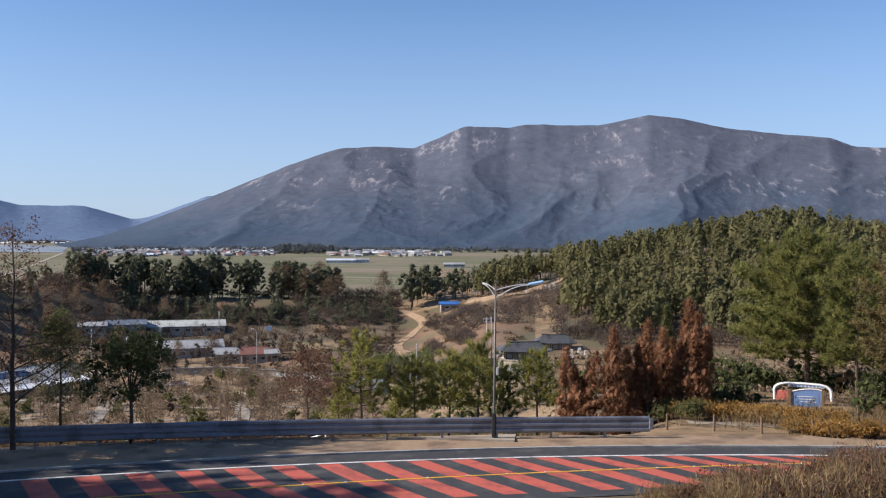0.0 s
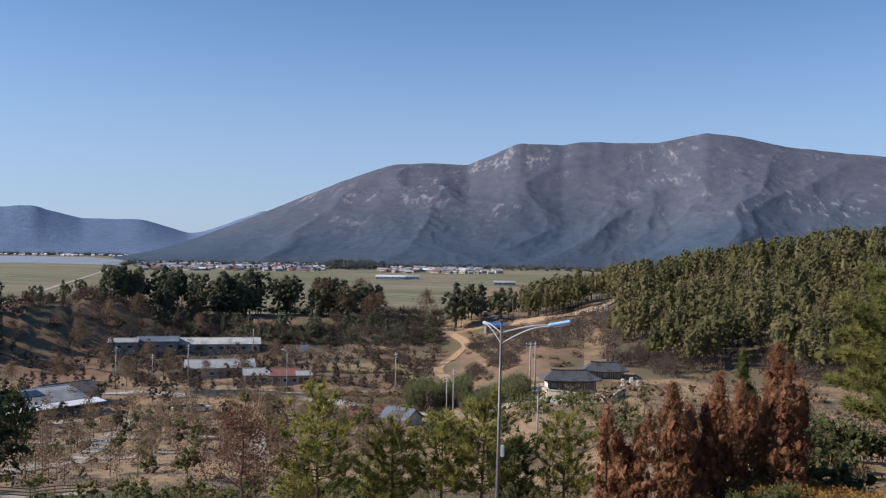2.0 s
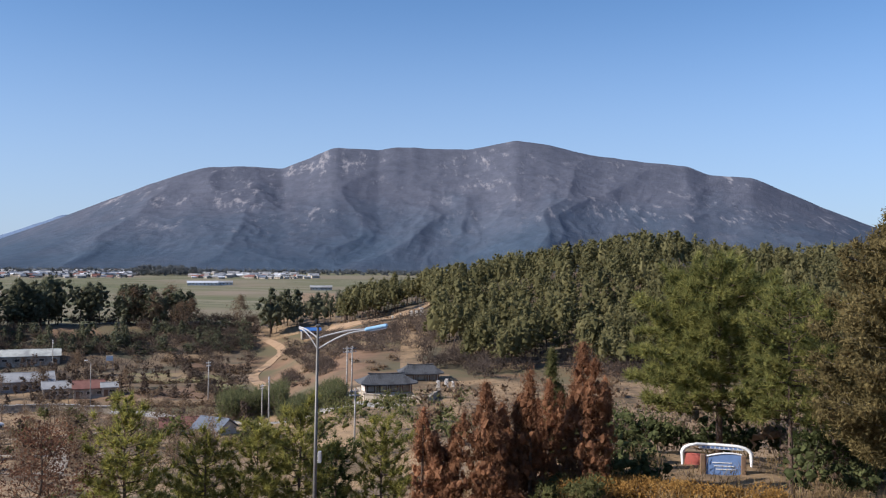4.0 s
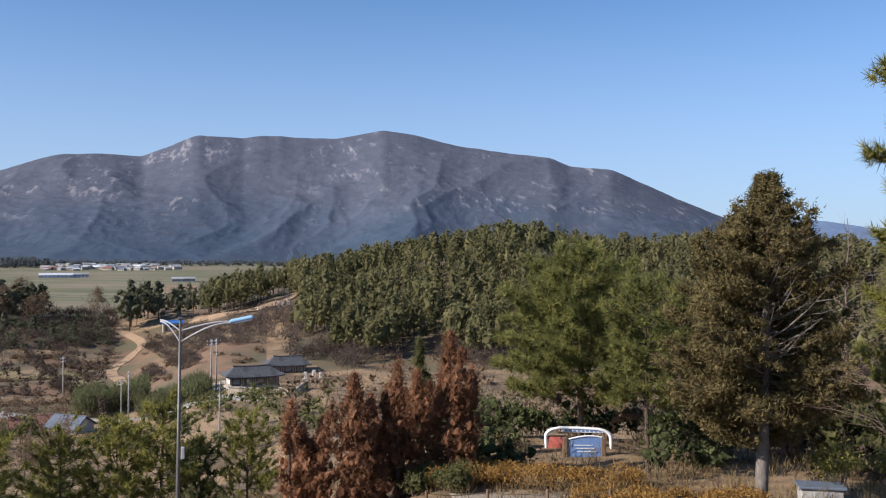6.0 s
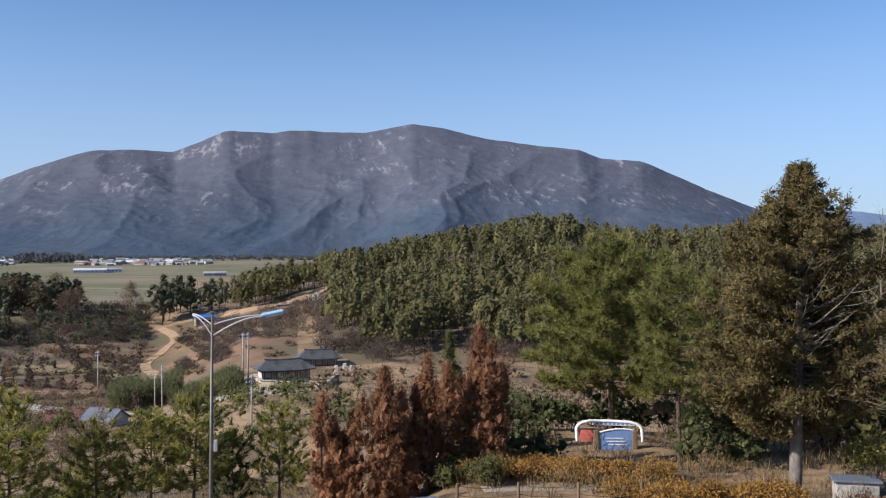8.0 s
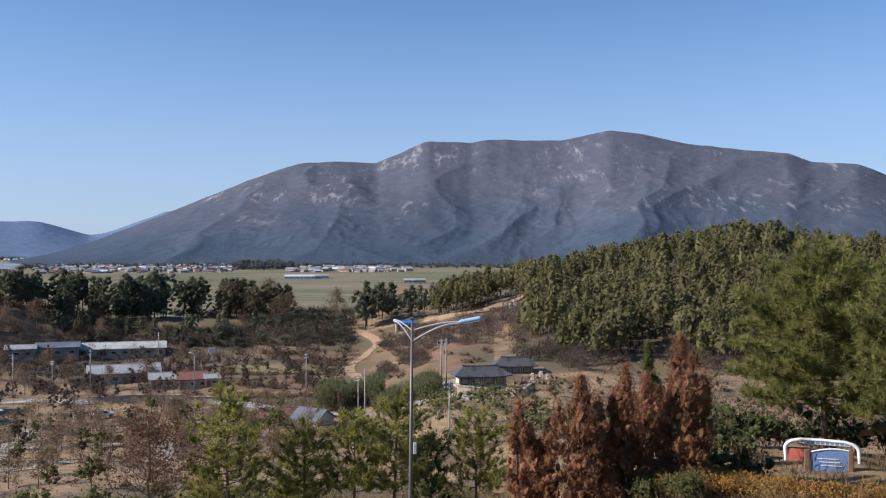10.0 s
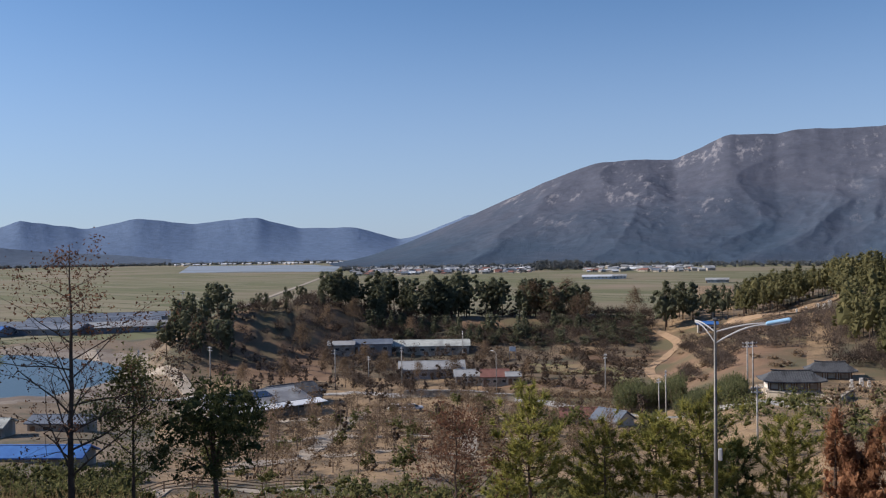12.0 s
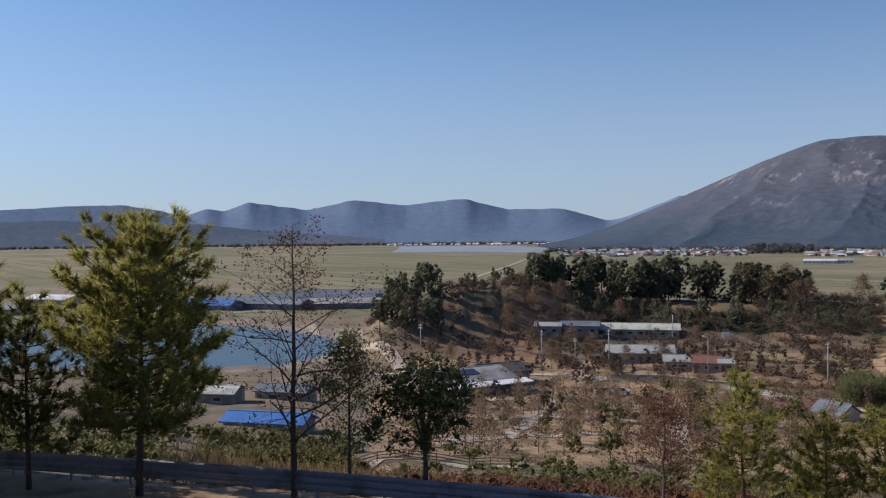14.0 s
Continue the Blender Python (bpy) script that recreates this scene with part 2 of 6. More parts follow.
M["shrub"] = foliage("green_shrub_leaves", (0.10, 0.112, 0.048), (0.23, 0.215, 0.095), 0.5)
M["tile"] = surface("dark_roof_tile", (0.055, 0.06, 0.068), (0.10, 0.105, 0.115), 2, (0.04, 0.04, 0.045), 0.4, 0.7)
M["plaster"] = surface("white_plaster", (0.48, 0.46, 0.43), (0.64, 0.61, 0.57), 1.5, (0.42, 0.39, 0.36), 0.3, 0.9)
M["timber"] = surface("brown_timber", (0.12, 0.075, 0.05), (0.20, 0.13, 0.085), 3, rough=0.8, stretch=(1, 1, 0.2))
M["stone"] = surface("field_stone", (0.32, 0.27, 0.21), (0.48, 0.42, 0.34), 1.2, (0.19, 0.165, 0.14), 0.5, 0.9, bump=0.7)
M["white_metal"] = surface("white_roof_sheet", (0.46, 0.49, 0.54), (0.62, 0.65, 0.70), 0.8, (0.45, 0.47, 0.5), 0.15, 0.5, bump=0.1)
M["pale_sheet"] = surface("pale_greenish_roof_sheet", (0.36, 0.38, 0.36), (0.48, 0.50, 0.47), 0.6, (0.26, 0.27, 0.26), 0.2, 0.6, bump=0.1)
M["grey_metal"] = surface("grey_roof_sheet", (0.26, 0.27, 0.28), (0.36, 0.37, 0.38), 0.8, (0.19, 0.19, 0.20), 0.12, 0.6, bump=0.1)
M["blue_metal"] = surface("blue_roof_sheet", (0.03, 0.11, 0.34), (0.05, 0.17, 0.45), 0.8, (0.03, 0.09, 0.28), 0.15, 0.5, bump=0.1)
M["slate_metal"] = surface("slate_blue_roof_sheet", (0.09, 0.11, 0.145), (0.13, 0.155, 0.20), 0.6, (0.18, 0.20, 0.24), 0.1, 0.55, bump=0.1)
M["red_metal"] = surface("faded_red_roof_sheet", (0.16, 0.075, 0.06), (0.24, 0.11, 0.09), 0.8, (0.16, 0.07, 0.06), 0.2, 0.7, bump=0.1)
M["panel"] = surface("dark_panels", (0.012, 0.02, 0.045), (0.025, 0.035, 0.07), 1, rough=0.2, bump=0, spec=0.6)
M["car_white"] = surface("white_car_paint", (0.68, 0.69, 0.70), (0.75, 0.76, 0.77), 2, rough=0.25, bump=0)
M["rubber"] = surface("black_rubber", (0.012, 0.012, 0.013), (0.025, 0.025, 0.025), 6, rough=0.9, bump=0.1)
M["sign_blue"] = surface("blue_sign_board", (0.12, 0.21, 0.42), (0.17, 0.27, 0.50), 2, rough=0.5, bump=0.05)
M["sign_red"] = surface("faded_red_banner", (0.42, 0.10, 0.08), (0.52, 0.15, 0.12), 2, rough=0.6, bump=0.05)
M["flooded"] = surface("flooded_paddy", (0.20, 0.225, 0.26), (0.27, 0.295, 0.33), 0.02, (0.16, 0.175, 0.17), 0.006, 0.45, bump=0)
M["path"] = surface("pale_gravel_path", (0.28, 0.24, 0.195), (0.38, 0.33, 0.27), 1.5, (0.22, 0.18, 0.14), 0.3, 0.95)
M["dirt"] = surface("ochre_dirt_track", (0.28, 0.185, 0.115), (0.37, 0.26, 0.165), 0.8, (0.26, 0.18, 0.11), 0.2, 0.95)
M["plot_green"] = surface("sprouting_plot", (0.13, 0.13, 0.055), (0.20, 0.175, 0.085), 0.8, (0.22, 0.16, 0.095), 0.1, 0.95)
M["cream"] = surface("cream_wall", (0.30, 0.27, 0.23), (0.42, 0.38, 0.33), 1, (0.22, 0.19, 0.16), 0.3, 0.9)


def water_material():
    m = bpy.data.materials.new("still_water")
    m.use_nodes = True
    nt = m.node_tree
    p = nt.nodes["Principled BSDF"]
    p.inputs["Base Color"].default_value = (0.045, 0.075, 0.095, 1)
    p.inputs["Roughness"].default_value, p.inputs["IOR"].default_value = 0.3, 1.33
    bn = nt.nodes.new("ShaderNodeBump")
    bn.inputs["Strength"].default_value, bn.inputs["Distance"].default_value = 0.5, 0.08
    nt.links.new(noise_fac(nt, 0.8, 0.2, 0.8, 4, (1, 0.4, 1)), bn.inputs["Height"])
    nt.links.new(bn.outputs[0], p.inputs["Normal"])
    return m


M["water"] = water_material()


# ---- mesh helpers ----
def raw(name, verts, faces, material, parent=None, label="", smooth=False):
    """A mesh object from arrays of corners and faces."""
    me = bpy.data.meshes.new(name)
    me.from_pydata([tuple(v) for v in verts], [], [tuple(f) for f in faces])
    for mm in (material if isinstance(material, list) else [material]):
        me.materials.append(mm)
    if smooth:
        me.shade_smooth()
    ob = new(name, me)
    ob.parent = parent
    return tagged(ob, label)


def part(name, bm, material, parent=None, label="", smooth=False):
    """Links a bmesh as one mesh object under a thing or a part."""
    me = bpy.data.meshes.new(name)
    bm.to_mesh(me)
    bm.free()
    me.materials.append(material)
    if smooth:
        me.shade_smooth()
    ob = new(name, me)
    ob.parent = parent
    return tagged(ob, label)


def thing(name, m, label, category, group=""):
    ob = new(name)
    ob.matrix_world = m
    ob.empty_display_size = 0.2
    return tagged(ob, label, category, group)


def box(bm, c, s, turn=0.0, bevel=0.0):
    """Adds a box of size s at centre c, turned about z."""
    r = bmesh.ops.create_cube(bm, size=1.0, matrix=Matrix.Translation(c) @ Matrix.Rotation(turn, 4, "Z") @ Matrix.Diagonal((*s, 1)))
    if bevel:
        edges = list({e for v in r["verts"] for e in v.link_edges})
        bmesh.ops.bevel(bm, geom=edges, offset=bevel, segments=1, affect="EDGES")
    return bm


def boxes(*items):
    bm = bmesh.new()
    for it in items:
        box(bm, *it)
    return bm


def tube_data(p, q, r0, r1, n=6):
    """Corners and sides of a tapered tube from p to q."""
    p, q = np.array(p, float), np.array(q, float)
    d = (q - p) / max(1e-6, np.linalg.norm(q - p))
    u = np.cross(d, (0, 0, 1) if abs(d[2]) < 0.9 else (1, 0, 0))
    u /= np.linalg.norm(u)
    w = np.cross(d, u)
    a = np.arange(n) * 2 * np.pi / n
    ring = np.outer(np.cos(a), u) + np.outer(np.sin(a), w)
    return np.vstack([p + ring * r0, q + ring * r1]), [(i, (i + 1) % n, n + (i + 1) % n, n + i) for i in range(n)]


class Soup:
    """Collects corners and faces for one mesh."""

    def __init__(self):
        self.v, self.f, self.t, self.n = [], [], [], 0

    def add(self, v, f):
        self.v.append(np.asarray(v, float))
        self.f.extend([tuple(i + self.n for i in ff) for ff in f])
        self.n += len(v)

    def tube(self, p, q, r0, r1, n=6, caps=False):
        v, f = tube_data(p, q, r0, r1, n)
        self.add(v, f + ([tuple(range(n))[::-1], tuple(range(n, 2 * n))] if caps else []))

    def path(self, pts, radii, n=6):
        """One unbroken tube through the points."""
        pts = [np.array(p, float) for p in pts]
        m = len(pts)
        d = [pts[min(i + 1, m - 1)] - pts[max(i - 1, 0)] for i in range(m)]
        ref = np.array((0, 0, 1.0)) if abs(d[m // 2][2]) < 0.9 * np.linalg.norm(d[m // 2]) else np.array((1.0, 0, 0))
        a = np.arange(n) * 2 * np.pi / n
        V = []
        for p, t, r in zip(pts, d, radii):
            t = t / (np.linalg.norm(t) + 1e-9)
            u = np.cross(t, ref)
            u /= np.linalg.norm(u) + 1e-9
            V.append(p + (np.outer(np.cos(a), u) + np.outer(np.sin(a), np.cross(t, u))) * r)
        F = [(i * n + k, i * n + (k + 1) % n, (i + 1) * n + (k + 1) % n, (i + 1) * n + k) for i in range(m - 1) for k in range(n)]
        self.add(np.vstack(V), F + [tuple(range(n))[::-1], tuple(range((m - 1) * n, m * n))])

    def tris(self, tri):
        """tri: array (k, 3, 3)."""
        k = len(tri)
        self.v.append(tri.reshape(-1, 3))
        self.t.append(np.arange(3 * k).reshape(k, 3) + self.n)
        self.n += 3 * k

    def puffs(self, rng, centres, radius, flat=0.7, jag=0.22, level=2):
        """Ragged leaf clumps: small uneven faceted lumps, flattened or drawn upwards."""
        c = np.asarray(centres, float)
        k = len(c)
        V, F = ICO[level]
        r = np.broadcast_to(np.asarray(radius, float).reshape(-1, 1, 1), (k, 1, 1)) * rng.uniform(0.75, 1.25, (k, 1, 1))
        a = rng.uniform(0, 6.28, k)
        rot = np.zeros((k, 3, 3))
        rot[:, 0, 0], rot[:, 0, 1], rot[:, 1, 0], rot[:, 1, 1], rot[:, 2, 2] = np.cos(a), -np.sin(a), np.sin(a), np.cos(a), 1
        tilt = rng.normal(0, 0.25, (k, 2))
        rot[:, 2, 0], rot[:, 2, 1] = tilt[:, 0], tilt[:, 1]
        W = np.einsum("kij,nj->kni", rot, V) * (1 + jag * rng.normal(0, 1, (k, len(V), 1))) * r
        W[:, :, 2] *= flat
        self.v.append((W + c[:, None, :]).reshape(-1, 3))
        self.t.append((F[None] + (np.arange(k) * len(V))[:, None, None]).reshape(-1, 3) + self.n)
        self.n += k * len(V)

    def make(self, name, material, parent=None, label="", smooth=False):
        V = np.vstack(self.v)
        if self.f or not self.t:
            return raw(name, V, self.f + [tuple(q) for t in self.t for q in t.tolist()], material, parent, label, smooth)
        T = np.vstack(self.t).astype(np.int32)
        me = bpy.data.meshes.new(name)
        me.vertices.add(len(V))
        me.vertices.foreach_set("co", V.ravel())
        me.loops.add(T.size)
        me.loops.foreach_set("vertex_index", T.ravel())
        me.polygons.add(len(T))
        me.polygons.foreach_set("loop_start", np.arange(len(T), dtype=np.int32) * 3)
        me.materials.append(material)
        me.update(calc_edges=True)
        me.shade_flat()
        ob = new(name, me)
        ob.parent = parent
        return tagged(ob, label)


def ico_data(level):
    bm = bmesh.new()
    bmesh.ops.create_icosphere(bm, subdivisions=level, radius=1.0)
    bm.verts.ensure_lookup_table()
    V = np.array([v.co[:] for v in bm.verts])
    F = np.array([[v.index for v in f.verts] for f in bm.faces])
    bm.free()
    return V, F


ICO = {1: ico_data(1), 2: ico_data(2)}


def leaf_tris(rng, centres, size, spread, per, up=0.3, slim=0.5, outward=None):
    """Small leaf triangles, several round each centre, tilted at random."""
    c = np.repeat(np.asarray(centres, float), per, axis=0)
    k = len(c)
    at = c + rng.normal(0, 1, (k, 3)) * spread
    d = rng.normal(0, 1, (k, 3))
    d[:, 2] += up
    if outward is not None:
        d += np.repeat(np.asarray(outward), per, axis=0)
    d /= np.linalg.norm(d, axis=1)[:, None]
    s = np.cross(d, rng.normal(0, 1, (k, 3)))
    s /= np.linalg.norm(s, axis=1)[:, None] + 1e-9
    ln = size * rng.uniform(0.6, 1.35, (k, 1))
    a, b, e = at - s * ln * slim * 0.5, at + s * ln * slim * 0.5, at + d * ln
    return np.stack([a, b, e], 1)


# ---- lie of the land ----
def rail_y(x):
    return 35.3 + 0.14 * x - 0.0026 * x * x


def white_y(x):
    return 30.9 + 0.19 * x - 0.0045 * x * x


def yellow_y(x):
    return 27.9 + 0.28 * x - 0.003 * x * x


def sm(a, b, v):
    t = np.clip((v - a) / (b - a), 0, 1)
    return t * t * (3 - 2 * t)


def waves(x, y, size, seed):
    """Smooth unevenness of about 1, made of crossing waves."""
    r = np.random.RandomState(seed)
    out = 0
    for k in range(7):
        a, ph, s = r.uniform(0, 6.28), r.uniform(0, 6.28), size * r.uniform(0.5, 1.8)
        out = out + np.sin((x * np.cos(a) + y * np.sin(a)) * 6.28 / s + ph)
    return out / 3.0


def lattice(x, y, size, seed):
    """Value noise from 0 to 1 on a square lattice."""
    tab = np.random.RandomState(seed).rand(256, 256)
    u, v = x / size, y / size
    i, j = np.floor(u).astype(int), np.floor(v).astype(int)
    f, g = u - i, v - j
    f, g = f * f * (3 - 2 * f), g * g * (3 - 2 * g)
    a, b = tab[i % 256, j % 256], tab[(i + 1) % 256, j % 256]
    c, d = tab[i % 256, (j + 1) % 256], tab[(i + 1) % 256, (j + 1) % 256]
    return (a * (1 - f) + b * f) * (1 - g) + (c * (1 - f) + d * f) * g


def ridged(x, y, size, seed, octaves=6):
    """Sharp-crested fractal relief from about 0 to 1."""
    out, amp, tot = 0, 1.0, 0
    for k in range(octaves):
        a = 0.6 * k
        xr, yr = x * math.cos(a) - y * math.sin(a), x * math.sin(a) + y * math.cos(a)
        out = out + amp * (1 - np.abs(2 * lattice(xr, yr, size / 2 ** k, seed + k) - 1)) ** 1.5
        tot, amp = tot + amp, amp * 0.52
    return out / tot


LAKE = (-283.0, 188.0, 96.0, 78.0, radians(14))   # centre, half sizes, turn


def lake_in(x, y, grow=1.0):
    cx, cy, a, b, t = LAKE
    u, v = (x - cx) * np.cos(t) + (y - cy) * np.sin(t), -(x - cx) * np.sin(t) + (y - cy) * np.cos(t)
    return (u / (a * grow)) ** 2 + (v / (b * grow)) ** 2


def land(x, y):
    """Height of the ground."""
    x, y = np.asarray(x, float), np.asarray(y, float)
    r = np.hypot(x, y)
    az = np.degrees(np.arctan2(x, y))
    s = (y - rail_y(np.clip(x, -60, 12))) * 0.95
    left = np.interp(s, [0.8, 3, 8, 25, 65, 115, 165, 230], [0, -0.7, -2.3, -7, -14, -20.5, -24, -25])
    right = np.interp(r, [36, 45, 62, 80, 110, 150, 190, 235, 300, 420, 700], [0, -0.5, -1.5, -5, -11, -15, -17.5, -16, -17, -22, -25])
    w = np.where(r < 70, sm(3, 11, az), np.where(r > 130, sm(-9, -2, az), sm(3 - 12 * (r - 70) / 60, 11 - 13 * (r - 70) / 60, az)))
    z = left * (1 - w) + right * w
    bank = 0.235 * np.clip(yellow_y(np.clip(x, -50, 25)) - 4.6 - y, 0, 38)
    z = np.where(s < 1, np.maximum(bank, z * (w > 0.01)), z)
    z = z + 10.5 * np.exp(-((r - 362) / 30) ** 2 / 2) * sm(-34, -27, az) * (1 - sm(-6, 0, az))
    bluff = np.exp(-((r - np.interp(az, [-36, -26], [320, 348])) / 24) ** 2 / 2) * sm(-38.8, -36.2, az) * (1 - sm(-33, -22, az))
    z = z + bluff * (16 + 1.1 * np.sin(az * 11) * np.sin(az * 4.3 + r * 0.03))
    crest = np.interp(az, [-8, -4, 2.6, 9.3, 15.4, 20, 30, 45, 70], [-25, -13, -4, 3.5, 9.5, 4, 4, 6, 6])
    hill = sm(225, 338, r) * (1 - sm(430, 900, r))
    z = np.where(az > -9, z + np.maximum(0, crest - z) * hill, z)
    rough = sm(42, 60, r) * (1 - sm(420, 520, r))
    z = z + rough * (0.35 * waves(x, y, 22, 3) + 0.12 * waves(x, y, 6, 4))
    basin = 1 - sm(0.8, 1.25, lake_in(x, y))
    return np.where(r < 600, z * (1 - basin) + np.minimum(z, -28) * basin, z)


def ground_at(x, y):
    return float(land(x, y))


def az_point(az, d):
    """A place by its direction to the right of +y and its distance from the look-out."""
    return d * math.sin(radians(az)), d * math.cos(radians(az))


def build_ground():
    az = np.radians(np.r_[np.arange(-76, 48, 0.33), np.arange(48, 284, 4.0)])
    r = np.r_[0.02, np.geomspace(2.0, 4950, 400)]
    A, Rr = np.meshgrid(az, r)
    X, Y = Rr * np.sin(A), Rr * np.cos(A)
    Z = land(X, Y)
    nr, na = A.shape
    V = np.stack([X, Y, Z], -1).reshape(-1, 3)
    i, j = np.meshgrid(np.arange(nr - 1), np.arange(na), indexing="ij")
    j2 = (j + 1) % na
    F = np.stack([i * na + j, (i + 1) * na + j, (i + 1) * na + j2, i * na + j2], -1).reshape(-1, 4)
    me = bpy.data.meshes.new("ground")
    me.vertices.add(len(V))
    me.vertices.foreach_set("co", V.ravel())
    me.loops.add(F.size)
    me.loops.foreach_set("vertex_index", F[:, ::-1].ravel())
    me.polygons.add(len(F))
    me.polygons.foreach_set("loop_start", np.arange(len(F)) * 4)
    for key in ("dry", "scrub", "terrace", "wood_floor", "field", "verge", "shore"):
        me.materials.append(M[key])
    c = V[F].mean(1)
    x, y = c[:, 0], c[:, 1]
    rr, a = np.hypot(x, y), np.degrees(np.arctan2(x, y))
    s = y - rail_y(np.clip(x, -60, 12))
    k = np.zeros(len(F), int)
    k[(rr > 215) & (rr < 330) & (a > -19) & (a < 0)] = 2
    k[(rr > 270) & (rr < 430) & (a > -34) & (a <= -9)] = 1
    k[(rr >= 235) & (rr < 900) & (a > 1.2 + 0.5 * waves(x, y, 60, 8))] = 1
    k[(rr >= 308) & (rr < 900) & (a > -4)] = 1
    k[(rr >= 256) & (rr < 900) & (a > 1.8 + 0.4 * waves(x, y, 60, 8))] = 3
    k[(rr > 400 + 12 * waves(x, y, 90, 5)) & ((a <= -6) | (rr > 900))] = 4
    k[(rr > 520) & (a <= -34)] = 4
    k[(rr > 262) & (rr < 345) & (a > -36.0 + waves(x, y, 30, 6)) & (a < -26.5 + waves(x, y, 40, 7))] = 2
    k[(rr > 206 + 8 * waves(x, y, 50, 14)) & (rr < 240) & (a > 3 + waves(x, y, 40, 9)) & (a < 40)] = 2
    k[(rr > 337) & (rr < 360) & (a > -20.9 + 0.5 * waves(x, y, 30, 16)) & (a < -15)] = 2
    k[(a < -35) & (rr > 190) & (rr < 430)] = 1
    k[(lake_in(x, y, 1.28) < 1) & ((a < -38.3) | (rr < 250))] = 6
    k[(s < 0.6) & (s > -9) & (np.abs(x) < 60) & (rr < 75)] = 5
    k[(rr < 100 + 15 * waves(x, y, 30, 12)) & (s > 0.6) & (a < 4)] = 1
    k[(rr < 190) & (s > 0.6) & (a < -38)] = 1
    me.polygons.foreach_set("material_index", k)
    me.update(calc_edges=True)
    me.shade_smooth()
    return tagged(new("ground", me), "dry winter ground falling to a valley and green paddy plain", "ground", kind="structure")


build_ground()


# ---- mountains and distance ----
def mountain(name, summits, d_foot, d_ridge, d_back, material, label, seed, spur, steps=0.1):
    """A long mountain: its skyline runs through summits (azimuth, elevation in degrees), spurs run down to the foot."""
    azs = np.arange(summits[0][0], summits[-1][0] + 1e-6, steps)
    el = np.interp(azs, [p[0] for p in summits], [p[1] for p in summits])
    el = el + (0.10 if steps <= 0.1 else 0.22) * (ridged(azs * 10, azs * 0 + 3.3, 12, seed, 4) - 0.5) * np.clip(el / 3, 0.15, 1)
    ker = np.array((1, 2, 3, 4, 3, 2, 1)) / 16 if steps <= 0.1 else np.array((1, 3, 1)) / 5
    el = np.convolve(np.pad(el, len(ker) // 2, mode="edge"), ker, "valid")
    top = 11 + d_ridge * np.tan(np.radians(el))
    t = np.r_[np.linspace(0, 1, 170), 1 + np.linspace(0.03, 1, 14)]
    A, T = np.meshgrid(np.radians(azs), t)
    D = np.where(T <= 1, d_foot + (d_ridge - d_foot) * T, d_ridge + (d_back - d_ridge) * (T - 1))
    rise = np.where(T <= 1, T ** (1.2 + (0.28 if steps <= 0.1 else 0.04) * lattice(A * 400, T * 3, 60, seed + 3)), 1 - np.clip(T - 1, 0, 1) ** 1.3)
    X, Y = D * np.sin(A), D * np.cos(A)
    Z = -26 + (top[None, :] + 26) * rise
    side = np.degrees(A) * d_ridge * 0.01745
    fall = T * (d_ridge - d_foot)
    bend = 160 * (lattice(side, fall, 420, seed + 30) - 0.5) + 50 * (lattice(side, fall, 150, seed + 31) - 0.5)
    spurs = ridged(side + bend - 0.25 * fall, fall * 0.36 + bend * 0.5, 640, seed, 3)
    gullies = ridged(side + bend * 1.3, fall * 0.8 + bend, 260, seed + 9, 5)
    env = np.clip(T * (1 - T), 0, 1) ** 0.7 * 2.6 * (T <= 1)
    Z = Z + ((spurs - 0.55) * spur * 2.1 + (gullies - 0.5) * spur * 0.5) * np.clip(env, 0, 1) * np.clip((top[None, :] + 26) / 300, 0, 1)
    nr, na = A.shape
    i, j = np.meshgrid(np.arange(nr - 1), np.arange(na - 1), indexing="ij")
    F = np.stack([i * na + j, i * na + j + 1, (i + 1) * na + j + 1, (i + 1) * na + j], -1).reshape(-1, 4)
    ob = raw(name, np.stack([X, Y, Z], -1).reshape(-1, 3), F.tolist(), material, smooth=True)
    return tagged(ob, label, "mountain", kind="structure")


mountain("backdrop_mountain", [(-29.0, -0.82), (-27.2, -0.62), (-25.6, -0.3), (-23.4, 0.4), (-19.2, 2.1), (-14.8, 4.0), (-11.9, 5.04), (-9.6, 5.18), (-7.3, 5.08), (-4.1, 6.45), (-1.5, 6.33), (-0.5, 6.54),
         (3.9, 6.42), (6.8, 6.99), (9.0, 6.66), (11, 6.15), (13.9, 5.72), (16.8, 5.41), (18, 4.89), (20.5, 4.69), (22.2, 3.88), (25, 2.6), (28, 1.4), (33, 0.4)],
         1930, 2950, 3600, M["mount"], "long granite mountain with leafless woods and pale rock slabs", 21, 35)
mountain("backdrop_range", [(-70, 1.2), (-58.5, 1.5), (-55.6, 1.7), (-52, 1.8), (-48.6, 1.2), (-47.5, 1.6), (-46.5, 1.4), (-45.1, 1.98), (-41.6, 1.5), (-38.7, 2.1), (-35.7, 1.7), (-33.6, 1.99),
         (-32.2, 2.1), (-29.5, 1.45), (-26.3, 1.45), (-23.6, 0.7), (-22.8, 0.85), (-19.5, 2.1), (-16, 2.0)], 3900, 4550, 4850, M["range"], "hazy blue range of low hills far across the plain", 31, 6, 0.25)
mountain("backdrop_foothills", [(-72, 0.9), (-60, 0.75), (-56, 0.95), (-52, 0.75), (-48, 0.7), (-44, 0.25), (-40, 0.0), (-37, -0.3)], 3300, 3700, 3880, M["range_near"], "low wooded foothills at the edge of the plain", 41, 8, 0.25)
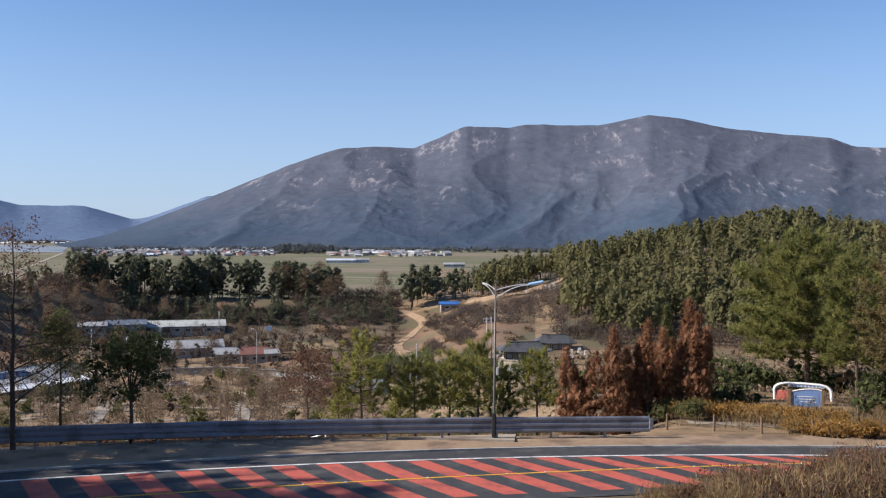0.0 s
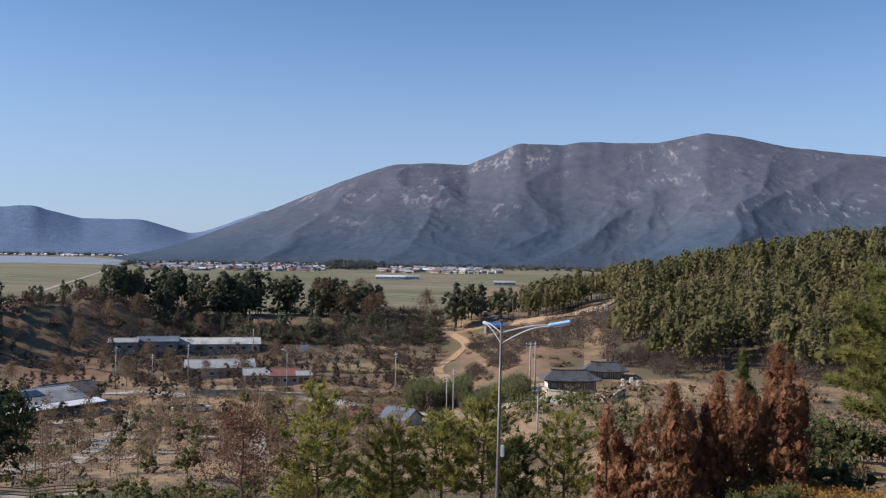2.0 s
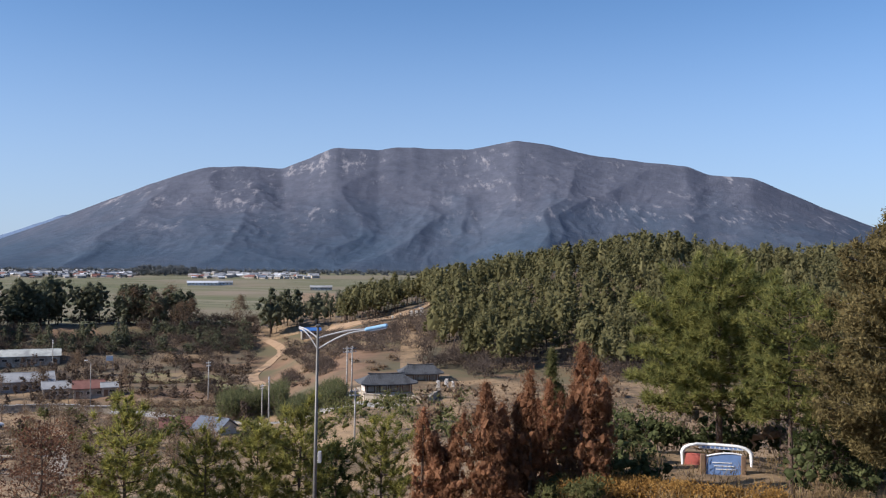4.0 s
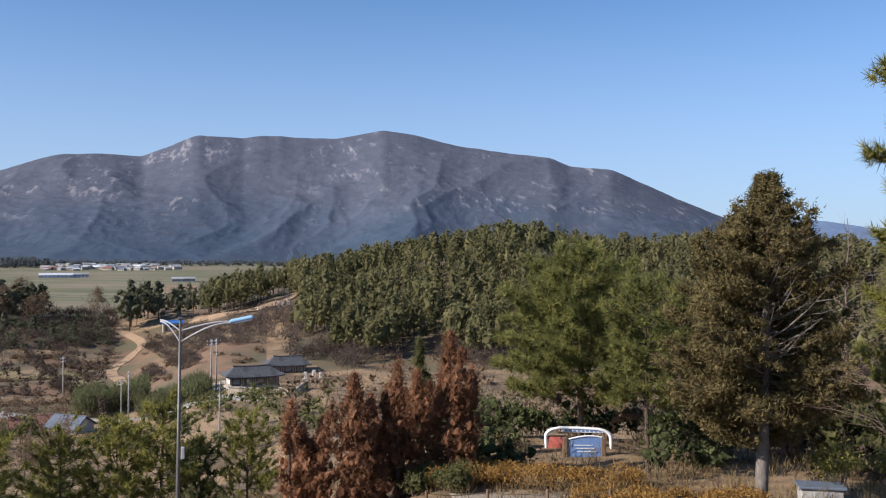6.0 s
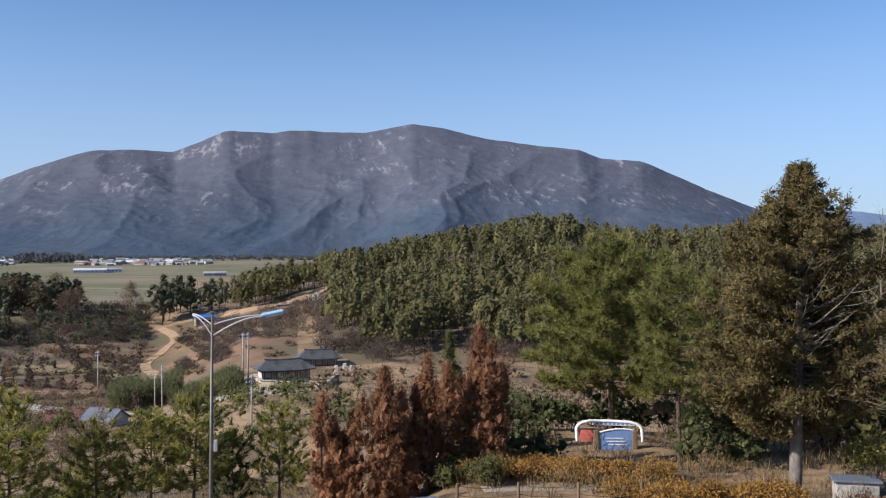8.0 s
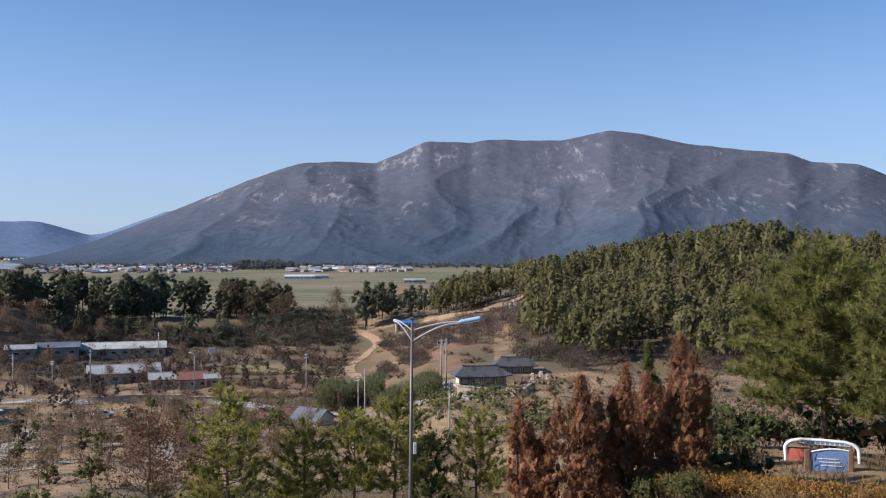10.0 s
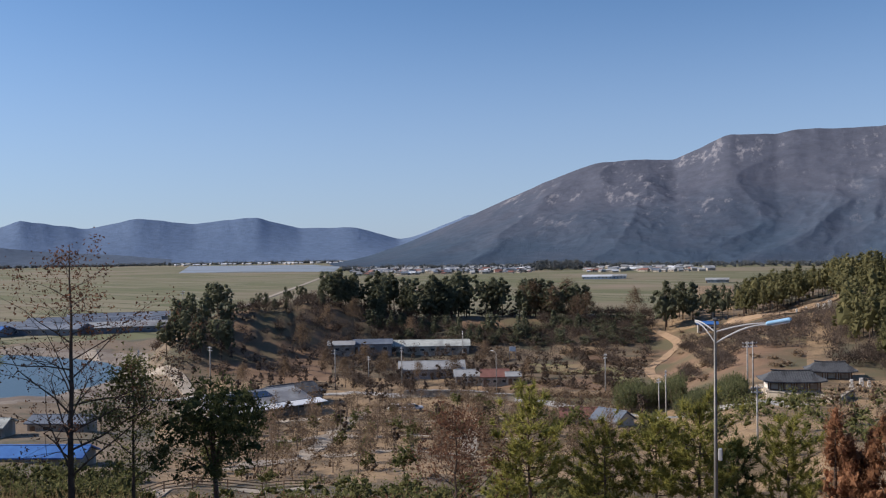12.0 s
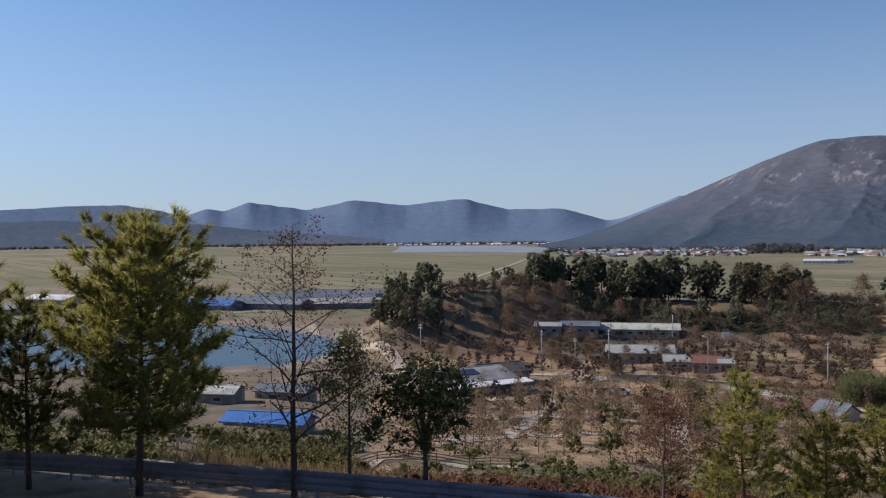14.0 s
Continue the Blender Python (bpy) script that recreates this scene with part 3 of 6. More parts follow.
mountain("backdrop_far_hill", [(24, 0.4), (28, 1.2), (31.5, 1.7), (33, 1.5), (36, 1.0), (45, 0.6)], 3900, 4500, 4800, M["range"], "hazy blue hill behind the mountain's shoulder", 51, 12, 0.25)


# ---- road ----
def ribbon(name, y0, y1, x0, x1, z, thick, material, parent=None, label="", step=0.5):
    """A strip between two curves y0(x), y1(x), lying at height z."""
    xs = np.arange(x0, x1 + 1e-6, step)
    n = len(xs)
    V = [(x, f(x), h) for h in (z, z - thick) for f in (y0, y1) for x in xs]
    F = []
    for i in range(n - 1):
        F += [(i, i + 1, n + i + 1, n + i), (i, 2 * n + i, 2 * n + i + 1, i + 1), (n + i, n + i + 1, 3 * n + i + 1, 3 * n + i)]
    return raw(name, V, F, material, parent, label)


def build_road():
    road = tagged(new("road"), "dark asphalt road with red slanted stripes and painted lines", "road", kind="structure")
    ribbon("asphalt", lambda x: yellow_y(x) - 4.3, lambda x: white_y(x) + 1.75, -52, 26, 0.045, 0.10, M["asphalt"], road)
    ribbon("edge_line", lambda x: white_y(x) - 0.09, lambda x: white_y(x) + 0.09, -52, 26, 0.056, 0.007, M["white_line"], road, "white painted edge line")
    ribbon("centre_line", lambda x: yellow_y(x) - 0.07, lambda x: yellow_y(x) + 0.07, -52, 26, 0.058, 0.008, M["yellow_line"], road, "yellow painted centre line")
    ribbon("kerb", lambda x: white_y(x) + 1.76, lambda x: white_y(x) + 1.92, -52, 26, 0.13, 0.2, M["kerb"], road, "low concrete kerb")
    for k in range(-12, 12):
        x0 = k * 2.05 - 1.0
        S = Soup()
        for (ya, yb, sh0, sh1) in ((lambda x: white_y(x) - 0.14, lambda x: yellow_y(x) + 0.12, 0.0, 2.3), (lambda x: yellow_y(x) - 0.12, lambda x: yellow_y(x) - 3.4, 2.5, 4.9)):
            for q in range(6):
                u, v = q / 6, (q + 1) / 6
                pts = []
                for t, e in ((u, 0), (u, 1.02), (v, 1.02), (v, 0)):
                    x = x0 + e + sh0 + (sh1 - sh0) * t
                    pts.append((x, ya(x) + (yb(x) - ya(x)) * t, 0.051))
                S.add(pts, [(3, 2, 1, 0)])
        S.make("red_stripe", M["red_paint"], road)
    stud = None
    for k in range(14):
        x = -11 + k * 1.75
        ob = part("road_stud", boxes(((0, 0, 0.012), (0.10, 0.10, 0.024), 0, 0.006)), M["white_line"], road) if stud is None else new("road_stud", stud)
        ob.parent, stud = road, ob.data
        ob.location = (x, yellow_y(x), 0.058)


build_road()


def build_guardrail():
    rail = thing("guardrail", pose(0, 0, 0), "weathered grey steel crash barrier with corrugated beam along the road", "guardrail")
    prof = [(0.0, 0.42), (0.07, 0.47), (0.07, 0.55), (0.0, 0.60), (0.0, 0.64), (0.07, 0.69), (0.07, 0.77), (0.0, 0.82), (0.0, 0.86), (0.07, 0.91), (0.07, 0.99), (0.0, 1.04)]
    prof = prof + [(d + 0.012, h) for d, h in reversed(prof)]
    prof = [(d, 0.28 + (h - 0.42) * 1.36) for d, h in prof]
    n = len(prof)
    edges = [-62, -50, -38, -26, -14, -4.2, 5.2]
    for a, b in zip(edges[:-1], edges[1:]):
        S = Soup()
        xs = np.linspace(a, b, 9)
        V, F = [], []
        for i, x in enumerate(xs):
            V += [(x, rail_y(x) - d, h + 0.04 + 0.004 * x * (x > 0)) for d, h in prof]
            if i:
                F += [((i - 1) * n + k, (i - 1) * n + (k + 1) % n, i * n + (k + 1) % n, i * n + k) for k in range(n)]
        F += [tuple(range(n)), tuple(range(len(V) - n, len(V)))[::-1]]
        S.add(V, F)
        S.make("beam", M["rail"], rail)
    post = None
    for x in np.arange(-61, 5.5, 2.9):
        if post is None:
            bm = bmesh.new()
            bmesh.ops.create_cone(bm, cap_ends=True, segments=10, radius1=0.065, radius2=0.065, depth=1.35, matrix=Matrix.Translation((0, 0.09, 0.42)))
            ob = part("post", bm, M["rail"], rail)
            post = ob.data
        else:
            ob = new("post", post)
            ob.parent = rail
        ob.location = (x, rail_y(x), 0)
    for k, x in enumerate((5.15,)):
        part("end_cap", boxes(((x + 0.12, rail_y(x) - 0.03, 0.78), (0.26, 0.12, 0.62), radians(8), 0.05)), M["rail"], rail)


build_guardrail()


def build_street_lamp():
    lamp = thing("street_lamp", pose(-3.15, 34.75, 0.0, 0, 0.5, 0), "tall grey double-armed street lamp with pale blue heads beside the road", "street lamp")
    S = Soup()
    S.path([(0, 0, 0), (0, 0, 0.05), (0, 0, 2.6), (0, 0, 8.4)], [0.10, 0.09, 0.07, 0.042], 14)
    S.make("pole", M["pole"], lamp, smooth=True)
    part("base_plate", boxes(((0, 0, 0.02), (0.42, 0.42, 0.04), 0, 0.01)), M["pole"], lamp)
    part("dark_sleeve", boxes(((0, 0, 0.75), (0.225, 0.225, 1.3), 0, 0.04)), M["rubber"], lamp, "dark wrapped pole base")
    part("control_box", boxes(((0.16, -0.02, 3.65), (0.13, 0.2, 0.42), 0, 0.02)), M["arm_grey"], lamp, "small pale control box")
    part("pole_cap", boxes(((0, 0, 8.42), (0.17, 0.17, 0.10), 0, 0.03)), M["pole"], lamp)
    for side, ln, yy in ((1, 1.75, -0.1), (-1, 0.75, 0.55)):
        for z0, z1, r in ((7.55, 8.25, 0.035), (7.95, 8.3, 0.03)):
            xs = np.linspace(0, 1, 9)
            S, V, F = Soup(), [], []
            for t in xs:
                c = np.array((side * ln * t, yy * t, z0 + (z1 - z0) * math.sin(t * 1.57) + 0.02))
                V += [c + np.array((0, r * math.cos(a), r * math.sin(a))) for a in np.arange(8) * 0.7854]
            F = [(i * 8 + k, i * 8 + (k + 1) % 8, (i + 1) * 8 + (k + 1) % 8, (i + 1) * 8 + k) for i in range(8) for k in range(8)]
            S.add(V, F)
            S.make("arm", M["arm_grey"], lamp, smooth=True)
        if side < 0:
            continue
        bm = bmesh.new()
        box(bm, (0, 0, 0), (0.85, 0.30, 0.14), 0, 0.05)
        head = part("lamp_head", bm, M["lamp_blue"], lamp, "pale blue lamp head")
        head.matrix_local = pose(side * (ln + 0.38), yy * 1.25, 8.40, 0, -12 * side, math.degrees(math.atan2(yy, side * ln)) if side > 0 else 0)
        lens = part("lens", boxes(((0.05, 0, -0.085), (0.6, 0.2, 0.04), 0, 0.01)), M["lamp_white"], head)


build_street_lamp()


# ---- trees ----
def brush_pine(name, at, h, base, radius, seed, label, needle="pine", prof=((0, 0.7), (0.3, 1), (0.7, 0.75), (1, 0.2)), limbs=40, tuft=0.42, rise=0.45, group="", bark="bark", trunk_r=0.014, lean=0.03, blades=46, dense=1.0, keep=0.47):
    """A pine: curved trunk, limbs that bend upwards, and brushes of needles that stand up at the twig ends. prof: crown reach over its height."""
    rng = np.random.RandomState(seed)
    tree = thing(name, Matrix.Translation(at), label, "tree", group)
    T, C = Soup(), Soup()
    bend = rng.uniform(-1, 1, 2) * lean * h
    spine = lambda t: np.array((bend[0] * math.sin(t * 2.4), bend[1] * math.sin(t * 2.0), h * t))
    steps = np.linspace(0, 0.98, 12)
    T.path([spine(t) for t in steps], [h * trunk_r * (1 - 0.9 * t) + 0.008 for t in steps], 8)
    at_, ax = [], []
    for k in range(limbs):
        u = min(1.0, (k + rng.uniform(0, 1)) / limbs)
        o = spine((base + (h * 0.95 - base) * u) / h)
        ln = radius * float(np.interp(u, [p[0] for p in prof], [p[1] for p in prof])) * rng.uniform(0.62, 1.1) + 0.15
        a = k * 2.4 + rng.uniform(-0.5, 0.5)
        d, side, z = np.array((math.cos(a), math.sin(a), 0)), np.array((-math.sin(a), math.cos(a), 0)), np.array((0, 0, 1.0))
        up = rise * (0.35 + 1.1 * u) * rng.uniform(0.5, 1.4)
        limb = lambda q: o + d * ln * q + z * ln * (up * q ** 1.7 - 0.07 * q)
        T.path([limb(q) for q in (0, 0.35, 0.7, 1.0)], [0.0045 * h * (1 - 0.6 * u) + 0.006, 0.0026 * h + 0.005, 0.0014 * h + 0.004, 0.006], 4)
        for q in np.linspace(0.32, 1.0, max(2, int(dense * ln / tuft * 1.3))):
            wide = 0.36 * ln * (1.08 - q) + 0.45 * tuft
            for sgn in (-1, -0.4, 0.4, 1):
                if rng.rand() > keep:
                    continue
                p = limb(q) + side * sgn * wide * rng.uniform(0.6, 1.2) + d * rng.uniform(-0.2, 0.3) * tuft + z * rng.uniform(-0.15, 0.45) * tuft
                at_.append(p)
                ax.append(d * 0.45 + side * sgn * 0.4 + z * rng.uniform(0.3, 1.0))
                if rng.rand() < 0.4:
                    T.tube(limb(max(0.2, q - 0.12)), p, 0.006 + 0.0006 * h, 0.004, 3)
    for k in range(5):
        at_.append(spine(0.97) + np.array((rng.normal(0, 0.2), rng.normal(0, 0.2), -0.3 * k)) * tuft)
        ax.append(np.array((0, 0, 1.2)))
    ax = np.array(ax)
    ax /= np.linalg.norm(ax, axis=1)[:, None]
    at_ = np.array(at_)
    C.puffs(rng, at_, tuft * 0.17, 0.9, 0.35, 1)
    n = len(at_)
    A = np.repeat(ax, blades, axis=0)
    P = np.repeat(at_, blades, axis=0) + A * rng.uniform(-0.45, 0.3, (n * blades, 1)) * tuft
    D = A * 0.8 + rng.normal(0, 0.7, (n * blades, 3))
    D /= np.linalg.norm(D, axis=1)[:, None]
    W = np.cross(D, rng.normal(0, 1, D.shape))
    W /= np.linalg.norm(W, axis=1)[:, None] + 1e-9
    L = tuft * rng.uniform(0.5, 0.95, (len(D), 1))
    C.tris(np.stack([P - W * L * 0.042, P + W * L * 0.042, P + D * L], 1))
    T.make("trunk", M[bark], tree, smooth=True)
    C.make("crown", M[needle], tree)
    return tree


def crown_parts(rng, h, radius, base, n, form="dome"):
    """The heart of a far crown (centres, widths, heights) and the leaf clumps over its surface (centres, outward ways)."""
    u = (np.arange(n) + rng.uniform(0, 1, n)) / n
    a = np.arange(n) * 2.4 + rng.uniform(0, 6.28) + rng.normal(0, 0.4, n)
    env = {"dome": np.sqrt(np.clip(1 - (u * 0.98) ** 2.4, 0.03, 1)), "cone": np.clip(1.03 - u, 0.05, 1) ** 0.7, "flat": 0.5 + 0.5 * np.sin(2.9 * u)}[form]
    r = radius * env * rng.uniform(0.55, 1.0, n)
    z = h * (base + (0.98 - base) * u)
    c = np.stack([np.cos(a) * r, np.sin(a) * r, z], 1)
    tall = h * (1 - base)
    top = {"dome": 0.42, "cone": 0.24, "flat": 0.5}[form]
    core = np.array(((0, 0, h * base + tall * 0.36), (rng.normal(0, 0.15) * radius, rng.normal(0, 0.15) * radius, h * base + tall * 0.66)))
    return core, np.array((0.46, 0.7 * top)) * radius, np.array((0.32, 0.25)) * tall, c, np.stack([np.cos(a), np.sin(a), 0.5 + u], 1)


def pad_pine(name, at, h, radius, base, seed, label, leaf, n=30, form="dome", group="", bark="bark", fuzz=24):
    """A far pine: leaning trunk, a few limbs, an uneven crown of needle clumps with gaps at its edge."""
    rng = np.random.RandomState(seed)
    tree = thing(name, Matrix.Translation(at), label, "tree", group)
    T, C = Soup(), Soup()
    core, wide, tall, c, out = crown_parts(rng, h, radius, base, n, form)
    T.path([(0, 0, -0.2), (0.02 * h, 0.01 * h, h * 0.5), (0, 0, h * 0.93)], [h * 0.016, h * 0.011, 0.03], 6)
    for p in c[::2]:
        T.tube((0.01 * h, 0, max(0.15 * h, p[2] - 0.35 * math.hypot(p[0], p[1]) - 0.3)), p, 0.05, 0.02, 3)
    C.puffs(rng, core, wide * 0.75, (tall / wide)[:, None], 0.2, 2)
    C.puffs(rng, c, radius * 0.2, 0.75, 0.3, 1)
    C.tris(leaf_tris(rng, c, 0.5, radius * 0.17, fuzz, 0.5, 0.3, out))
    T.make("trunk", M[bark], tree, smooth=True)
    C.make("crown", M[leaf], tree)
    return tree


def pine_wood(name, places, h0, h1, radius, leaf, seed, label, category, n=24, base=0.3, fuzz=20, bark="bark"):
    """A far pine wood in one mesh: trunks and clumped crowns of many sizes and outlines."""
    rng = np.random.RandomState(seed)
    T, C = Soup(), Soup()
    hc, hw, ht, cs, ss, outs = [], [], [], [], [], []
    for (x, y), zz in zip(places, land(places[:, 0], places[:, 1])):
        h = h0 + (h1 - h0) * rng.beta(2.2, 2.0)
        lx, ly = rng.normal(0, 0.03 * h, 2)
        T.tube((x, y, zz - 0.3), (x + lx, y + ly, zz + h * 0.9), h * 0.013, 0.03, 4)
        r = radius * rng.uniform(0.7, 1.2) * (h / h1) ** 0.6
        core, wide, tall, c, out = crown_parts(rng, h, r, base, n, ("dome", "dome", "cone")[rng.randint(3)])
        o = np.array((x + 0.7 * lx, y + 0.7 * ly, zz))
        hc.append(core + o)
        hw.append(wide)
        ht.append(tall / wide)
        cs.append(c + o)
        ss.append(np.full(n, 0.17 * r))
        outs.append(out)
    cs, ss, outs = np.vstack(cs), np.concatenate(ss), np.vstack(outs)
    C.puffs(rng, np.vstack(hc), np.concatenate(hw), np.concatenate(ht)[:, None], 0.2, 1)
    C.puffs(rng, cs, ss, 0.8, 0.3, 1)
    C.tris(leaf_tris(rng, cs, 0.42, ss.repeat(fuzz)[:, None] * 1.15, fuzz, 0.7, 0.3, outs))
    ob = tagged(new(name), label, category, kind="stuff")
    T.make("trunks", M[bark], ob)
    C.make("crowns", M[leaf], ob)
    return ob


def bare_tree(name, at, h, seed, label, spread=0.55, levels=5, fork=3, leaf=None, leaf_n=0, twig="twig", group="", r0=0.016, first=0.25, leaf_size=0.09, limb=0.30):
    """A leafless tree: a leader that runs up through the crown, limbs that fork into fine twigs."""
    rng = np.random.RandomState(seed)
    tree = thing(name, Matrix.Translation(at), label, "tree", group)
    S, ends = Soup(), []

    def grow(p, d, ln, r, lv):
        q = p
        for k in range(3):
            d = d + rng.normal(0, 0.10, 3)
            d /= np.linalg.norm(d)
            n = q + d * ln / 3
            S.tube(q, n, r * (1 - 0.2 * k), r * (0.8 - 0.2 * k), 6 if lv == 0 else 4 if lv < 3 else 3)
            q = n
            if lv < levels and k < 2:
                s = rng.normal(0, 1, 3)
                s[2] = abs(s[2]) * 0.25
                s /= np.linalg.norm(s)
                grow(q, d * 0.45 + s * spread * 1.6, ln * rng.uniform(0.5, 0.68), r * 0.5, lv + 1)
        if lv >= levels - 1:
            ends.append(q)
        if lv < levels:
            for k in range(fork - 1):
                s = rng.normal(0, 1, 3)
                s /= np.linalg.norm(s)
                grow(q, d + s * spread * 0.8, ln * rng.uniform(0.5, 0.75), r * 0.42, lv + 1)

    steps = np.linspace(0, 1, 9)
    wob = [np.array((rng.normal(0, 0.012) * h * t, rng.normal(0, 0.012) * h * t, h * t)) for t in steps]
    lead = Soup() if name == "bare_tree" else S
    lead.path(wob, [h * r0 * (1 - 0.93 * t) + 0.006 for t in steps], 7)
    n_limb = int(14 + h)
    for k in range(n_limb):
        t = first + (0.97 - first) * k / n_limb
        i = min(7, int(t * 8))
        p = wob[i] + (wob[i + 1] - wob[i]) * (t * 8 - i)
        a = k * 2.4 + rng.uniform(-0.4, 0.4)
        d = np.array((math.cos(a), math.sin(a), rng.uniform(0.35, 0.9)))
        grow(p, d / np.linalg.norm(d), h * limb * (1.12 - t) * rng.uniform(0.75, 1.2), h * r0 * 0.34 * (1.1 - t) + 0.006, 2)
    if lead is not S:
        lead.make("trunk", M[twig], tree)
    S.make("crown" if lead is not S else "trunk", M[twig], tree)
    if leaf:
        pts = np.array(ends)[rng.randint(0, len(ends), leaf_n)]
        C = Soup()
        C.tris(leaf_tris(rng, pts, leaf_size, leaf_size * 1.6, 2, 0.0, 0.6))
        C.make("leaves", M[leaf], tree)
    return tree


def plume_tree(name, at, h, radius, seed, label, leaf, stems=5, low=0.03, group="", dense=1.0, bark="bark", size=0.20, blunt=0.5):
    """A dense conifer built of upright sprays: each limb carries flat sprays of small scales."""
    rng = np.random.RandomState(seed)
    tree = thing(name, Matrix.Translation(at), label, "tree", group)
    T, C = Soup(), Soup()
    T.path([(0, 0, 0), (0.02 * h * rng.normal(), 0, h * 0.5), (0, 0, h * 0.97)], [h * 0.017, h * 0.011, 0.012], 8)
    heads = [(np.array((0, 0, 0.0)), h)] + [(np.array((math.cos(a), math.sin(a), 0)) * radius * rng.uniform(0.3, 0.55), h * rng.uniform(0.62, 0.92)) for a in rng.uniform(0, 6.28, stems - 1)]
    cs, outs = [], []
    for o, hh in heads:
        n = int(62 * dense * hh / 6 * (0.22 / size) ** 1.2)
        for k in range(n):
            u = rng.uniform(low, 1) ** 0.85
            reach = radius * (1 - u) ** blunt * (0.66 if len(heads) > 1 else 1.0) * (0.8 + 0.35 * math.sin(u * 17 + seed) * rng.uniform(0.3, 1))
            a = rng.uniform(0, 6.28)
            q = rng.uniform(0.35, 1.0) ** 0.45
            d = np.array((math.cos(a), math.sin(a), 0))
            p = o + d * reach * q + np.array((0, 0, hh * u + rng.uniform(-0.1, 0.1)))
            cs.append(p)
            outs.append(d * 0.7 + np.array((0, 0, 0.9)))
            if rng.rand() < 0.15:
                T.tube(o + np.array((0, 0, max(0.05, hh * u - 0.25 * reach))), p, 0.012 + 0.015 * (1 - u), 0.005, 3)
        for e in range(3):
            cs.append(o + np.array((0, 0, hh - 0.25 * e)))
            outs.append(np.array((0, 0, 1.5)))
    C.puffs(rng, cs, size * 0.68, 1.4, 0.34, 1)
    C.tris(leaf_tris(rng, cs, size * 0.62, size * 0.75, 64, 0.25, 0.26, np.array(outs) * 0.8))
    T.make("trunk", M[bark], tree, smooth=True)
    C.make("crown", M[leaf], tree)
    return tree


def limb_conifer(name, at, h, radius, seed, label, leaf, bark="bark_grey"):
    """A large conifer: straight pale trunk, long limbs that rise at the tips, short scaly sprays in clumps, a bare heart on one side."""
    rng = np.random.RandomState(seed)
    tree = thing(name, Matrix.Translation(at), label, "tree")
    T, C = Soup(), Soup()
    zs = np.linspace(0, 1, 11)
    T.path([(0.03 * h * math.sin(2.2 * t) * 0.4, 0.05 * math.sin(5 * t), h * t) for t in zs], [0.30 * (1 - 0.95 * t) + 0.01 for t in zs], 10)
    cs, outs = [], []
    for k in range(210):
        u = 0.22 + 0.77 * (k + rng.uniform(0, 1)) / 210
        ln = radius * float(np.interp(u, [0.2, 0.32, 0.55, 0.78, 0.88, 0.95, 1.0], [0.7, 1.05, 0.96, 0.68, 0.34, 0.13, 0.03])) * rng.uniform(0.55, 1.08)
        a = k * 2.399 + rng.uniform(-0.3, 0.3)
        bare = math.cos(a + 1.57) > 0.62 and 0.36 < u < 0.84
        if u < 0.31 and math.cos(a + 1.57) > 0.2:
            continue
        d, side = np.array((math.cos(a), math.sin(a), 0)), np.array((-math.sin(a), math.cos(a), 0))
        o = np.array((0.03 * h * math.sin(2.2 * u) * 0.4, 0, h * u))
        rise = rng.uniform(-0.16, 0.10) + 0.5 * max(0, u - 0.6) + (rng.uniform(0.1, 0.8) if bare else 0)
        limb = lambda q: o + d * ln * q + np.array((0, 0, ln * (rise * q - 0.14 * q + 0.30 * q * q)))
        if bare:
            B = Soup()
            ln *= rng.uniform(0.4, 0.85)
            B.path([limb(q) for q in (0, 0.3, 0.65, 1.0)], [0.05, 0.036, 0.022, 0.007], 5)
            for q in (0.35, 0.55, 0.75):
                sd = side * rng.choice((-1, 1)) * rng.uniform(0.3, 0.6) * ln * 0.6
                B.path([limb(q), limb(q) + sd * 0.5 + d * 0.15 * ln + (0, 0, 0.12), limb(q) + sd + d * 0.3 * ln + (0, 0, 0.42)], [0.02, 0.013, 0.004], 4)
            B.make("bare_branch", M[bark], tree, "pale bare branch")
            if u < 0.66 or rng.rand() < 0.5:
                continue
        T.path([limb(q) for q in (0, 0.35, 0.7, 1.0)], [0.055 * (1.1 - u), 0.04 * (1.1 - u), 0.016, 0.006], 4)
        for q in np.linspace(0.30, 1.0, max(3, int(ln * 3.3))):
            wide = 0.30 * ln * (1.15 - q) + 0.12
            for sgn in (-1, -0.5, 0, 0.5, 1):
                if rng.rand() < (0.7 if math.cos(a + 1.57) > 0.5 and u < 0.36 else 0.46):
                    continue
                cs.append(limb(q) + side * sgn * wide * rng.uniform(0.7, 1.2) + rng.normal(0, 0.08, 3) + np.array((0, 0, -0.25 * abs(sgn) * wide + rng.uniform(-0.16, 0.1))))
                outs.append(d * 0.6 + side * sgn * 0.7 + np.array((0, 0, 0.45)))
    for e in range(8):
        cs.append(np.array((0, 0, h * 1.0 - 0.14 * e)) + rng.normal(0, 0.03 + 0.02 * e, 3))
        outs.append(np.array((0, 0, 1.2)))
    C.puffs(rng, cs, 0.10, 1.0, 0.3, 1)
    C.tris(leaf_tris(rng, cs, 0.19, 0.13, 34, 0.1, 0.30, np.array(outs) * 0.8))
    T.make("trunk", M[bark], tree, smooth=True)
    C.make("crown", M[leaf], tree)
    return tree


